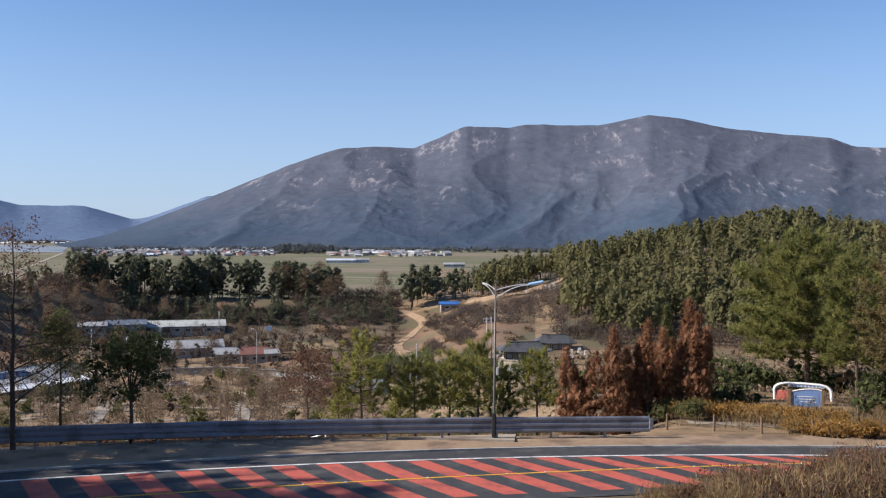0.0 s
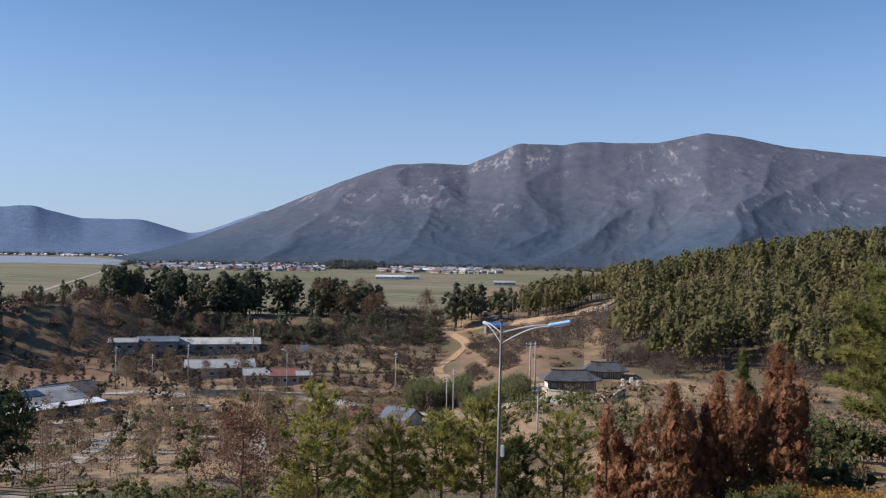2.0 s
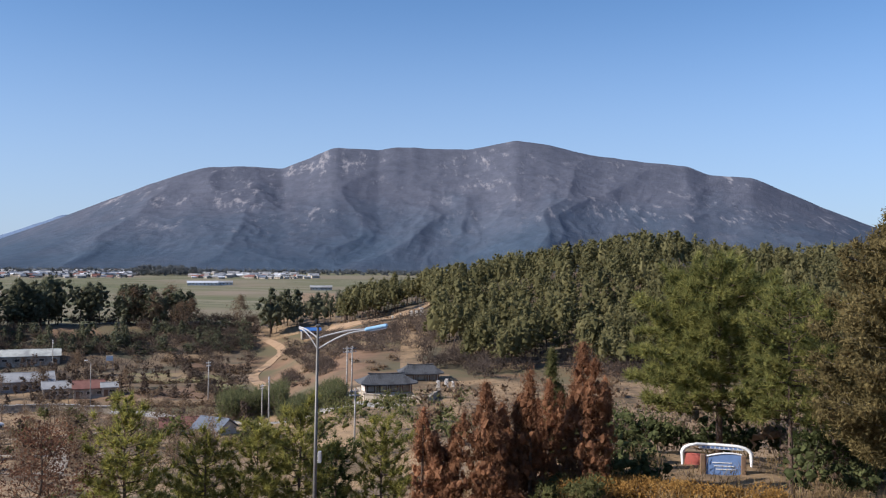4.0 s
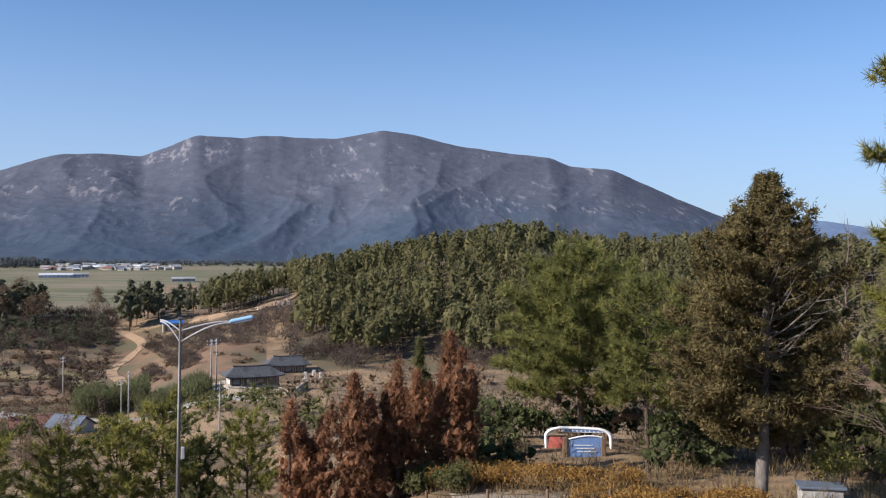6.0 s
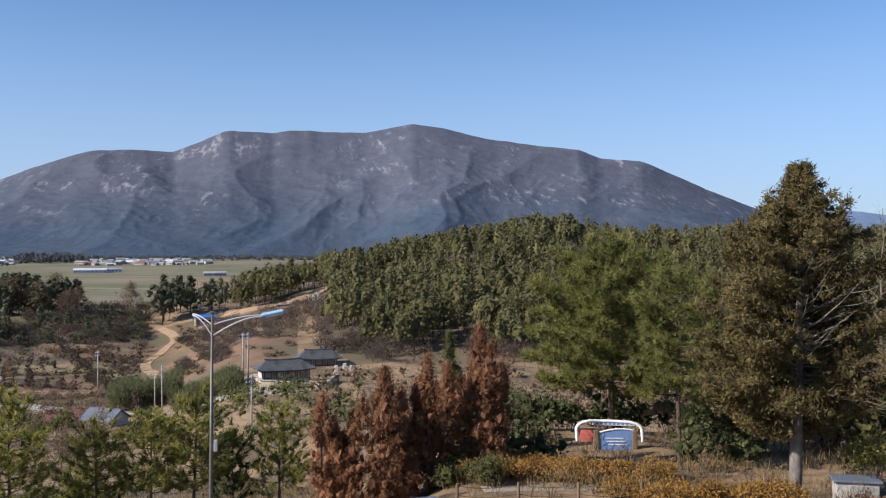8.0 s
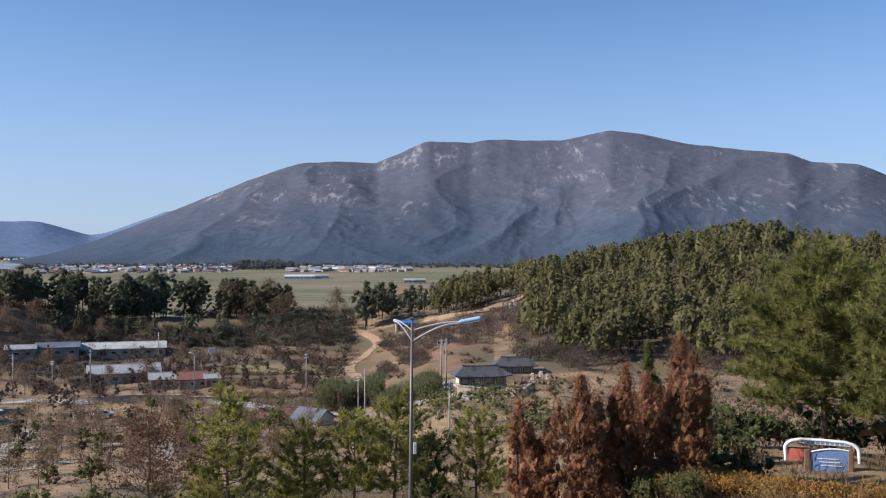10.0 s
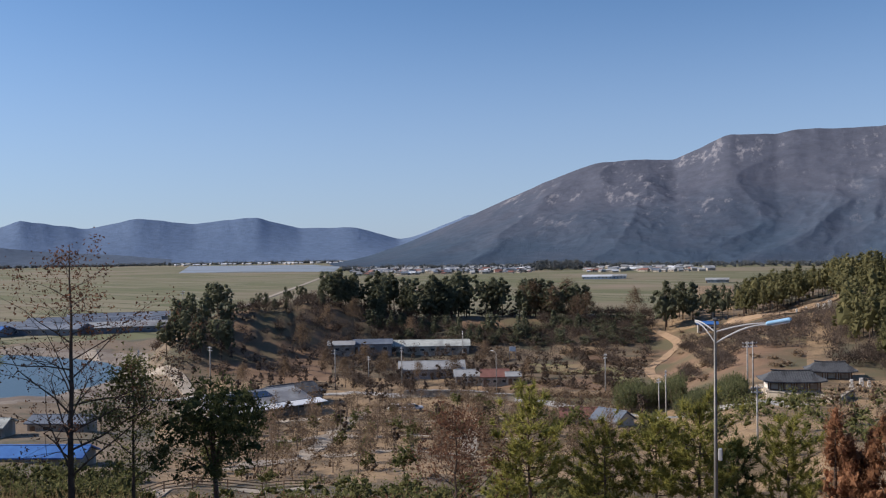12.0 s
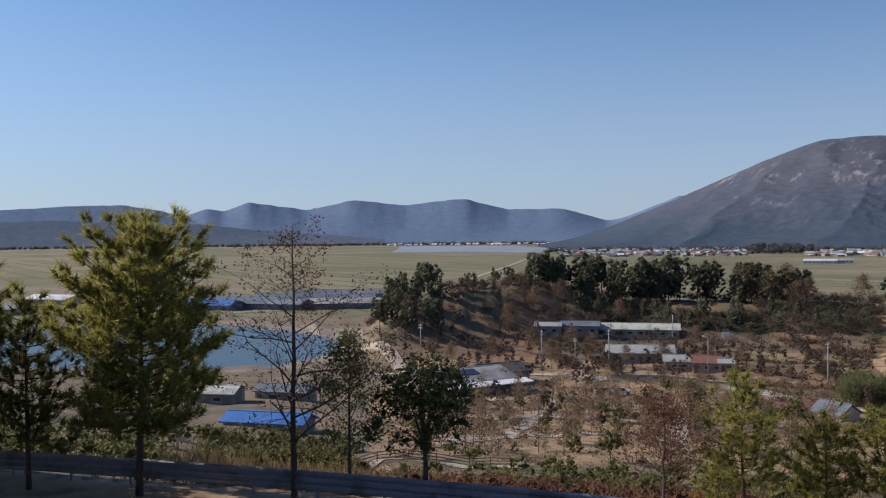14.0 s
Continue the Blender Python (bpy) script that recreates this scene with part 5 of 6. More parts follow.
thicket("shrubs", scatter(rs, 46, 10.5, 27, 50, 66, lambda x, y, a, d: abs(a - 18.8) > 3.5 or d > 60), 1.4, 3.4, 1.2, "evergreen", 112, "dark shrubs round the arch", "shrub", per=170, size=0.2, stems=4)
thicket("shrubs", scatter(rs, 5, 32.4, 36.2, 44, 47), 2.0, 3.0, 1.0, "pine", 113, "yellow-green broadleaf shrubs under the conifer", "shrub", per=330, size=0.17, stems=8, stem_mat="bark_grey", low=0.5, solid=0.1)
thicket("shrubs", scatter(rs, 34, 30, 40, 54, 84), 2.2, 5.0, 1.9, "shrub", 118, "grey-green shrubs on the slope behind the conifer", "shrub", per=240, size=0.26, stems=6)
thicket("brush", scatter(rs, 60, 22, 40, 52, 90), 2.0, 4.5, 1.7, "brush", 119, "leafless grey-brown brush behind the conifer", "shrub", per=200, size=0.4, stems=9, slim=0.08, up=1.2, solid=0.12)
thicket("dry_grass", scatter(rs, 260, 10, 40, 41, 58), 0.4, 1.0, 0.5, "reed", 114, "straw-coloured grass on the terrace", "grass", per=40, size=0.4, stems=3, up=2.5, slim=0.07, low=0.0, solid=0)
thicket("shrubs", scatter(rs, 50, 31.5, 40, 38.5, 41.5), 0.5, 0.95, 0.6, "reddry", 117, "low red-brown leafless shrubs at the edge of the terrace", "shrub", per=160, size=0.14, stems=7, solid=0.15)
near_hedge = np.stack([rs.uniform(2.2, 22, 460), rs.uniform(8.5, 19.5, 460)], 1)
near_hedge = near_hedge[near_hedge[:, 1] < 17.6 + 0.18 * (near_hedge[:, 0] - 2)]
near_hedge = near_hedge[near_hedge[:, 0] > 2.2 + 0.32 * (17.0 - near_hedge[:, 1])]
for k, (x0, x1, h0, h1) in enumerate(((0, 5, 0.5, 0.85), (5, 8, 0.95, 1.4), (8, 30, 1.4, 1.95))):
    row = near_hedge[(near_hedge[:, 0] >= x0) & (near_hedge[:, 0] < x1)]
    thicket("dry_hedge", row, h0, h1, 0.58, "reddry", 115 + 10 * k, "dry red-brown flower hedge on the bank above the road", "hedge", per=200, size=0.09, stems=10, up=1.0, solid=0.13)
    thicket("dry_grass", row - 0.25, h0 * 0.75, h1 * 0.95, 0.5, "reed", 116 + 10 * k, "straw stalks among the dry hedge", "grass", per=150, size=0.32, stems=6, up=2.5, slim=0.06, low=0.0, solid=0)


# ---- water and lanes ----
def flat_shape(name, pts, z, material, label, category, kind="structure"):
    n = len(pts)
    ob = raw(name, [(x, y, z) for x, y in pts] + [(x, y, z - 0.3) for x, y in pts], [tuple(range(n))] + [(i, n + i, n + (i + 1) % n, (i + 1) % n) for i in range(n)], material)
    return tagged(ob, label, category, kind=kind)


def lane(name, pts, width, material, label, category="path", lift=0.12, follow=True):
    """A path of that width through the points, lying on the ground."""
    S, pts = Soup(), np.array(pts, float)
    fine = []
    for k in range(len(pts) - 1):
        p0, p1, p2, p3 = pts[max(0, k - 1)], pts[k], pts[k + 1], pts[min(len(pts) - 1, k + 2)]
        for t in np.linspace(0, 1, 14, endpoint=False):
            fine.append(0.5 * (2 * p1 + (p2 - p0) * t + (2 * p0 - 5 * p1 + 4 * p2 - p3) * t * t + (3 * p1 - p0 - 3 * p2 + p3) * t ** 3))
    fine = np.array(fine + [pts[-1]])
    d = np.gradient(fine, axis=0)
    d /= np.linalg.norm(d, axis=1)[:, None]
    s = np.stack([-d[:, 1], d[:, 0]], 1) * width / 2
    rows = [fine - s, fine, fine + s]
    V = [(x, y, float(land(x, y)) + lift) for row in rows for x, y in row] + [(x, y, float(land(x, y)) - 0.3) for row in (rows[0], rows[2]) for x, y in row]
    n = len(fine)
    F = []
    for i in range(n - 1):
        F += [(i, i + 1, n + i + 1, n + i), (n + i, n + i + 1, 2 * n + i + 1, 2 * n + i), (3 * n + i, 3 * n + i + 1, i + 1, i), (2 * n + i, 2 * n + i + 1, 4 * n + i + 1, 4 * n + i)]
    return tagged(raw(name, V, F, material), label, category, kind="structure")


cx, cy, la, lb, lt = LAKE
ring = [(cx + 1.06 * la * math.cos(a) * math.cos(lt) - 1.06 * lb * math.sin(a) * math.sin(lt), cy + 1.06 * la * math.cos(a) * math.sin(lt) + 1.06 * lb * math.sin(a) * math.cos(lt)) for a in np.linspace(0, 6.283, 72, endpoint=False)]
flat_shape("water_lake", ring, -25.6, M["water"], "still blue-grey water of the valley reservoir", "water")
flat_shape("water_far", [az_point(a, d) for a, d in ((-36.6, 1880), (-32, 1800), (-27.6, 1740), (-27.2, 2300), (-29, 2700), (-36.0, 2900))], -24.6, M["flooded"], "pale strip of flooded paddies across the plain", "water")
lane("farm_road", [(-330, 500), (-357, 551), (-560, 1010), (-765, 1460), (-800, 1540)], 4.5, M["path"], "straight pale farm road across the paddies", lift=0.35)
lane("dirt_track", [az_point(a, d) for a, d in ((-8.0, 240), (-8.4, 262), (-8.8, 285), (-7.8, 302), (-7.2, 318), (-8.6, 340))], 2.9, M["dirt"], "ochre dirt track climbing between terraces")
lane("hill_track", [az_point(a, d) for a, d in ((-5.6, 322), (-3.4, 316), (-1.5, 312), (0.5, 318), (2.2, 332))], 7.0, M["dirt"], "bare earth bank along the foot of the spur", lift=0.5)
for k, pts in enumerate((((-34, 118), (-30, 132), (-25, 140), (-19, 138), (-14, 128)), ((-35, 150), (-29, 163), (-23, 166), (-16, 158)), ((-33, 185), (-27, 192), (-21, 188), (-13, 196)), ((-30, 130), (-28, 165), (-26, 200)), ((-20, 138), (-19.5, 165), (-21, 190)),
                         ((-43, 78), (-39.3, 80), (-37.9, 90), (-35.5, 95), (-32, 94), (-29, 97)))):
    lane("park_path", [az_point(a, d) for a, d in pts], 2.6, M["path"], "pale gravel path winding through the park", lift=0.10)
lane("terrace_path", [az_point(a, d) for a, d in ((11, 43.2), (15, 43.8), (19, 44.2), (24, 44.6))], 1.3, M["path"], "pale sandy path between the hedge rows", lift=0.06)
lane("slope_path", [(-25, 33.0), (-17, 35.2), (-9, 36.4), (-2, 36.4)], 4.6, M["path"], "pale paved path along the slope below the barrier", lift=0.12)
lane("village_lane", [az_point(a, d) for a, d in ((-40, 235), (-34, 240), (-28, 238), (-23, 232), (-17, 226), (-12, 205), (-6, 188), (0, 176))], 4.5, M["kerb"], "grey concrete lane along the valley floor")
lane("shore_road", [az_point(a, d) for a, d in ((-36, 245), (-37, 275), (-39.2, 300), (-41.0, 330), (-41.5, 380))], 4.0, M["path"], "pale shore road round the lake's head", lift=0.3)


# terraced plots, each with its own tilled strip and scrubby bank
for k, (pts, wd, mt) in enumerate(((((-18.6, 262), (-15, 258), (-12.4, 254)), 17, "terrace"), (((-15.5, 236), (-12.6, 234), (-11, 232)), 13, "dry"), (((-16.4, 284), (-13, 280), (-10.2, 276)), 15, "plot_green"),
                                   (((-12.4, 302), (-10.4, 298), (-9.2, 294)), 11, "terrace"), (((-11.6, 262), (-9.8, 258)), 12, "plot_green"), (((-14, 312), (-11.5, 310)), 9, "dry"), (((-6.4, 262), (-4.2, 268), (-2.6, 276)), 10, "dry"))):
    lane("field_plot", [az_point(a, d) for a, d in pts], wd, M[mt], "tilled winter plot on the terraced slope", "field", lift=0.25)
    a0, d0 = pts[0]
    a1, d1 = pts[-1]
    row = np.array([az_point(a0 + (a1 - a0) * t + plots.normal(0, 0.1), d0 + (d1 - d0) * t - wd * 0.55 + plots.normal(0, 0.8)) for t in np.linspace(0, 1, 26)])
    thicket("bank_scrub", row, 0.5, 1.8, 1.1, "dead", 130 + k, "dry scrub along the bank of a plot", "scrub", per=60, size=0.3, stems=2)


# ---- buildings ----
def gable(name, at, w, d, h, rise, turn, wall, roof, label, eave=0.5, windows=3, category="house", group="", door=True, roof_t=0.18):
    """A gabled building, long side w: walls, two-slope roof with eaves, windows with panes, a door."""
    ob = thing(name, Matrix.Translation(at) @ Matrix.Rotation(radians(turn), 4, "Z"), label, category, group)
    V = [(-w / 2, -d / 2, -0.6), (w / 2, -d / 2, -0.6), (w / 2, d / 2, -0.6), (-w / 2, d / 2, -0.6), (-w / 2, -d / 2, h), (w / 2, -d / 2, h), (w / 2, d / 2, h), (-w / 2, d / 2, h), (-w / 2, 0, h + rise * 0.97), (w / 2, 0, h + rise * 0.97)]
    raw("wall", V, [(0, 1, 5, 4), (1, 2, 6, 9, 5), (2, 3, 7, 6), (3, 0, 4, 8, 7), (0, 3, 2, 1)], M[wall], ob)
    k = rise / (d / 2)
    e0 = h - eave * k
    for s in (-1, 1):
        V = [(sx * (w / 2 + eave), s * (d / 2 + eave) * (1 - q), e0 + (rise + eave * k) * q + zz) for zz in (0.02, 0.02 + roof_t) for sx, q in ((-1, 0), (1, 0), (1, 1), (-1, 1))]
        F = [(0, 1, 2, 3), (7, 6, 5, 4), (0, 4, 5, 1), (1, 5, 6, 2), (2, 6, 7, 3), (3, 7, 4, 0)]
        sl = raw("roof_slope", V, F, M[roof], ob)
    part("ridge_cap", boxes(((0, 0, h + rise + roof_t), (w + 2 * eave, 0.35, 0.16), 0, 0.05)), M[roof], ob)
    n = max(1, windows)
    for i in range(n):
        x = -w / 2 + w * (i + 0.5) / n + (0.2 * w / n if door and i == 0 else 0)
        win = part("window", boxes(((x, -d / 2 - 0.02, h * 0.55), (min(1.6, w / n * 0.5), 0.10, h * 0.36), 0, 0.02)), M["plaster"], ob)
        part("pane", boxes(((x, -d / 2 - 0.06, h * 0.55), (min(1.4, w / n * 0.42), 0.05, h * 0.29))), M["glass_dark"], win)
    if door:
        part("door", boxes(((-w / 2 + 0.9, -d / 2 - 0.03, h * 0.36), (0.95, 0.10, h * 0.72), 0, 0.02)), M["timber"], ob)
    return ob


def hanok(at, w, d, turn, label):
    """A tile-roofed timber house: stone base, posts, plaster bays, a sagging hipped roof with ridges."""
    ob = thing("hanok_house", Matrix.Translation(at) @ Matrix.Rotation(radians(turn), 4, "Z"), label, "house")
    part("stone_base", boxes(((0, 0, 0.0), (w + 0.8, d + 0.8, 1.2), 0, 0.08)), M["stone"], ob)
    part("wall", boxes(((0, 0, 1.85), (w - 0.3, d - 0.3, 2.5))), M["plaster"], ob)
    n = max(3, int(w / 2.3))
    for i in range(n + 1):
        x = -w / 2 + w * i / n
        part("post", boxes(((x, -d / 2, 1.85), (0.26, 0.26, 2.6), 0, 0.03)), M["timber"], ob)
        if i < n:
            dr = part("lattice_door", boxes(((x + w / n / 2, -d / 2 + 0.12, 1.7), (w / n * 0.72, 0.10, 1.9), 0, 0.02)), M["timber"], ob)
            part("pane", boxes(((x + w / n / 2, -d / 2 + 0.055, 1.8), (w / n * 0.52, 0.05, 1.3))), M["cream"], dr)
    part("beam", boxes(((0, -d / 2, 2.95), (w + 0.5, 0.3, 0.34), 0, 0.03)), M["timber"], ob)
    U, Vv = np.meshgrid(np.linspace(-1, 1, 41), np.linspace(-1, 1, 25))
    hip = np.clip((np.abs(U) - 0.60) / 0.40, 0, 1) * 0.80
    q = np.clip(1 - np.maximum(np.abs(Vv), hip), 0, 1)
    Z = 3.0 + 2.3 * q ** 1.25 + 0.45 * np.abs(U) ** 4 * np.abs(Vv) ** 2
    X, Y = U * (w / 2 + 1.3), Vv * (d / 2 + 1.3)
    nr, na = X.shape
    P = np.stack([X, Y, Z], -1).reshape(-1, 3)
    i, j = np.meshgrid(np.arange(nr - 1), np.arange(na - 1), indexing="ij")
    F = np.stack([i * na + j, i * na + j + 1, (i + 1) * na + j + 1, (i + 1) * na + j], -1).reshape(-1, 4)
    lowP = P - np.array((0, 0, 0.28))
    m = len(P)
    edge = [(k, k + 1) for k in range(na - 1)] + [((nr - 1) * na + k + 1, (nr - 1) * na + k) for k in range(na - 1)] + [((k + 1) * na, k * na) for k in range(nr - 1)] + [(k * na + na - 1, (k + 1) * na + na - 1) for k in range(nr - 1)]
    roof = raw("roof", np.vstack([P, lowP]), F.tolist() + (F[:, ::-1] + m).tolist() + [(b, a, a + m, b + m) for a, b in edge], M["tile"], ob, "dark curved tile roof")
    S = Soup()
    S.path([(-w * 0.40, 0, 5.55), (-w * 0.2, 0, 5.38), (0, 0, 5.34), (w * 0.2, 0, 5.38), (w * 0.40, 0, 5.55)], [0.2] * 5, 6)
    S.make("ridge", M["tile"], roof)
    for k in range(26):
        u = -0.96 + 1.92 * k / 25
        S = Soup()
        pts = []
        for v in np.linspace(0.02, 1.0, 7):
            hp = max(0, (abs(u) - 0.60) / 0.40) * 0.80
            qq = max(0, 1 - max(v, hp))
            pts.append((u * (w / 2 + 1.3), -v * (d / 2 + 1.3), 3.05 + 2.3 * qq ** 1.25 + 0.45 * abs(u) ** 4 * v ** 2))
        S.path(pts, [0.07] * 7, 4)
        S.make("roof_rib", M["tile"], roof)
    return ob


x, y = az_point(-0.95, 190)
hanok(on(x, y, 0.9), 11.0, 5.6, 14, "walled traditional house with dark curved tile roof").scale = (0.85, 0.85, 0.75)
x, y = az_point(1.1, 213)
hanok(on(x, y, -0.6), 9.0, 5.0, 8, "smaller tile-roofed pavilion behind the house").scale = (0.85, 0.85, 0.75)


def wall_run(name, pts, h, t, label, cap="tile"):
    """A yard wall of stone pieces between points, with a tiled cap."""
    ob = tagged(new(name), label, "wall")
    for (xa, ya), (xb, yb) in zip(pts[:-1], pts[1:]):
        ln = math.hypot(xb - xa, yb - ya)
        n = max(1, int(ln / 3))
        for k in range(n):
            u = (k + 0.5) / n
            xx, yy = xa + (xb - xa) * u, ya + (yb - ya) * u
            g = ground_at(xx, yy)
            tr = math.atan2(yb - ya, xb - xa)
            part("wall_panel", boxes(((xx, yy, g + h / 2 - 0.4), (ln / n - 0.03, t, h + 0.8), tr, 0.03)), M["stone"], ob)
            part("coping", boxes(((xx, yy, g + h + 0.12), (ln / n - 0.02, t + 0.3, 0.22), tr, 0.06)), M[cap], ob)
    return ob


wall_run("yard_wall", [az_point(a, d) for a, d in ((-2.6, 196), (-2.2, 184), (1.6, 180), (2.3, 190))], 1.2, 0.45, "pale stone yard wall with tiled coping round the house", "stone")
wall_run("yard_wall", [az_point(a, d) for a, d in ((-23.5, 231), (-20, 227), (-16.8, 223))], 1.5, 0.3, "grey concrete yard wall beside the lane", "kerb")

B = "farm buildings"


def farm(az, d, w, dp, h, rise, turn, wall, roof, label, name="farm_building", windows=4, dz=0.0, cat="farm building", door=True):
    return gable(name, on(*az_point(az, d), dz), w, dp, h, rise, turn, wall, roof, label, 0.45, windows, cat, B, door)


farm(-22.0, 313, 27, 9, 2.6, 1.5, 20, "cream", "pale_sheet", "long low barn with a pale sheet roof", "barn", 8, cat="barn")
farm(-25.3, 309, 12, 8, 3.2, 1.1, 22, "grey_metal", "slate_metal", "grey sheet-metal barn under the knoll", "barn", 3, cat="barn")
farm(-27.2, 305, 8, 6, 3.0, 0.9, 24, "cream", "grey_metal", "small grey outbuilding beside the barns", "shed", 2, cat="shed")
farm(-21.8, 268, 18, 9, 3.2, 1.7, 24, "grey_metal", "grey_metal", "long grey shed with a low pitched roof", "shed", 4, cat="shed")
farm(-19.6, 254, 7, 5.5, 2.5, 1.3, 22, "cream", "grey_metal", "small cottage with a weathered grey roof", "cottage", 2, cat="house")
farm(-18.0, 252, 7.0, 6.0, 2.6, 1.5, 20, "cream", "red_metal", "cottage with a faded red roof", "cottage", 3, cat="house")
farm(-16.9, 250, 3.4, 3.4, 2.2, 0.8, 20, "cream", "grey_metal", "small pale hut beside the lane", "hut", 1, cat="hut")
farm(-12.9, 186, 7.5, 5.5, 2.4, 1.3, 14, "cream", "red_metal", "low house with a faded red roof", "cottage", 3, cat="house", dz=-1.0)
farm(-11.0, 181, 6.0, 5.0, 2.4, 1.5, -28, "plaster", "slate_metal", "low house with a slate-grey roof", "cottage", 2, cat="house", dz=-1.0)
farm(-5.5, 322, 6.2, 4.5, 2.3, 0.7, 10, "cream", "blue_metal", "small hut with a bright blue roof", "hut", 2, cat="hut", dz=0.3)
ws = farm(-33.0, 203, 24, 14, 3.0, 1.8, 64, "cream", "grey_metal", "large workshop with a grey roof, dark panels and white canopy", "workshop", 5, cat="workshop")
for k in range(5):
    pn = part("solar_panel", boxes(((0, 0, 0), (2.5, 3.0, 0.08), 0, 0.02)), M["panel"], ws, "dark glossy roof panel")
    pn.matrix_local = pose(-7.0 + 2.6 * k, -2.6, 4.42, math.degrees(math.atan2(1.8, 7.0)), 0, 0)
cn = part("canopy", boxes(((0, 0, 0), (26, 3.2, 0.14), 0, 0.03)), M["lamp_white"], ws, "bright white lean-to canopy")
cn.matrix_local = pose(1.0, -8.9, 2.7, 9, 0, 0)
for k in range(5):
    part("canopy_post", boxes(((-11 + 5.9 * k, -10.2, 1.0), (0.16, 0.16, 2.9))), M["rail"], ws)
farm(-30.3, 222, 12, 9, 3.0, 1.6, 64, "grey_metal", "tile", "dark-roofed annex behind the workshop", "annex", 2, cat="workshop")
farm(-44.0, 130, 11.5, 4.6, 2.2, 0.9, 18, "cream", "blue_metal", "long shed with a vivid blue roof near the lake", "shed", 4, cat="shed", dz=-1.2)
farm(-47.5, 170, 11, 6, 2.0, 0.9, 25, "cream", "pale_sheet", "pale-roofed boat shed near the lake", "shed", 2, cat="shed")
farm(-43.0, 176, 10, 5, 1.9, 0.9, 15, "cream", "slate_metal", "small slate-roofed shed near the shore", "shed", 2, cat="shed")
for k, (a, d, w, t, rf) in enumerate(((-39.4, 470, 34, 40, "grey_metal"), (-40.2, 500, 44, 40, "slate_metal"), (-39.9, 545, 52, 38, "slate_metal"), (-41.2, 480, 30, 30, "slate_metal"), (-42.3, 520, 44, 34, "slate_metal"),
                                      (-43.8, 475, 40, 12, "slate_metal"), (-45.6, 500, 44, 14, "slate_metal"), (-47.2, 480, 30, 10, "blue_metal"), (-55.8, 560, 30, 8, "white_metal"), (-58.6, 500, 34, 8, "slate_metal"))):
    gable("factory_shed", on(*az_point(a, d)), w, 15, 2.6, 2.0, t, "slate_metal", rf, "long factory shed with sheet-metal roof across the lake", 0.6, 6, "factory", "factory sheds")
gable("greenhouse", on(*az_point(-11.8, 1120)), 34, 16, 3.0, 1.8, 12, "white_metal", "white_metal", "long white barn standing in the paddies", 0.5, 8, "barn")
gable("greenhouse", on(*az_point(-10.6, 1130)), 20, 14, 3.2, 1.6, 12, "white_metal", "grey_metal", "low grey barn standing in the paddies", 0.5, 5, "barn")
gable("greenhouse", on(*az_point(-4.9, 980)), 22, 12, 3.0, 1.6, 5, "grey_metal", "grey_metal", "grey barn at the foot of the spur", 0.5, 5, "barn")

# the far village under the mountain
VH = (("white_metal", "far village house with pale roof"), ("slate_metal", "far village house with slate-blue roof"), ("tile", "far village house with dark tiled roof"), ("grey_metal", "far village house with grey roof"), ("red_metal", "far village house with faded red roof"))
vh = [gable("village_house", on(*az_point(-16 - 0.6 * k, 1640)), 13, 8, 3.4, 2.4, 10, "cream", rf, lb, 0.5, 2, "house", "village houses", False) for k, (rf, lb) in enumerate(VH)]
for k in range(270):
    a, d = (rk.uniform(-26.5, -15.4), rk.uniform(1420, 1900)) if k < 205 else (rk.uniform(-12.6, -6), rk.uniform(1400, 1640))
    ob = copy_thing(vh[(1, 2, 3, 4, 2, 1, 3, 0, 4, 2)[k % 10]], Matrix.Translation(on(*az_point(a, d))) @ Matrix.Rotation(rk.uniform(-0.7, 0.7), 4, "Z"))
    s = rk.uniform(0.4, 0.95)
    ob.scale = (s, s, s)


def far_houses(n, a0, a1, d0, d1, roof, seed, label):
    """Houses too far to tell apart, joined: a walled block under a two-slope roof each."""
    rng = np.random.RandomState(seed)
    Wl, Rf = Soup(), Soup()
    for x, y in scatter(rng, n, a0, a1, d0, d1):
        g, t, w, d, h = ground_at(x, y), rng.uniform(-0.7, 0.7), rng.uniform(3, 7), rng.uniform(2.5, 4), rng.uniform(2.2, 4)
        at = lambda px, py, pz: (x + px * math.cos(t) - py * math.sin(t), y + px * math.sin(t) + py * math.cos(t), g + pz)
        Wl.add([at(sx * w, sy * d, z) for z in (-0.3, h) for sx, sy in ((-1, -1), (1, -1), (1, 1), (-1, 1))], [(0, 1, 5, 4), (1, 2, 6, 5), (2, 3, 7, 6), (3, 0, 4, 7)])
        Rf.add([at(sx * (w + 0.5), sy * (d + 0.5), h) for sx, sy in ((-1, -1), (1, -1), (1, 1), (-1, 1))] + [at(-w - 0.5, 0, h + 2), at(w + 0.5, 0, h + 2)], [(0, 1, 5, 4), (2, 3, 4, 5), (1, 2, 5), (3, 0, 4), (3, 2, 1, 0)])
    ob = tagged(new("far_houses"), label, "houses", kind="stuff")
    Wl.make("walls", M["cream"], ob)
    Rf.make("roofs", M[roof], ob)


far_houses(120, -26.5, -15.8, 1500, 1950, "grey_metal", 301, "grey-roofed houses of the far village")
far_houses(90, -26.0, -15.8, 1500, 1950, "slate_metal", 302, "slate-roofed houses of the far village")
far_houses(70, -37, -27, 2900, 3250, "white_metal", 303, "pale houses along the plain's far edge")
far_houses(60, -12.5, -5, 1420, 1760, "grey_metal", 304, "grey sheds at the mountain's foot")
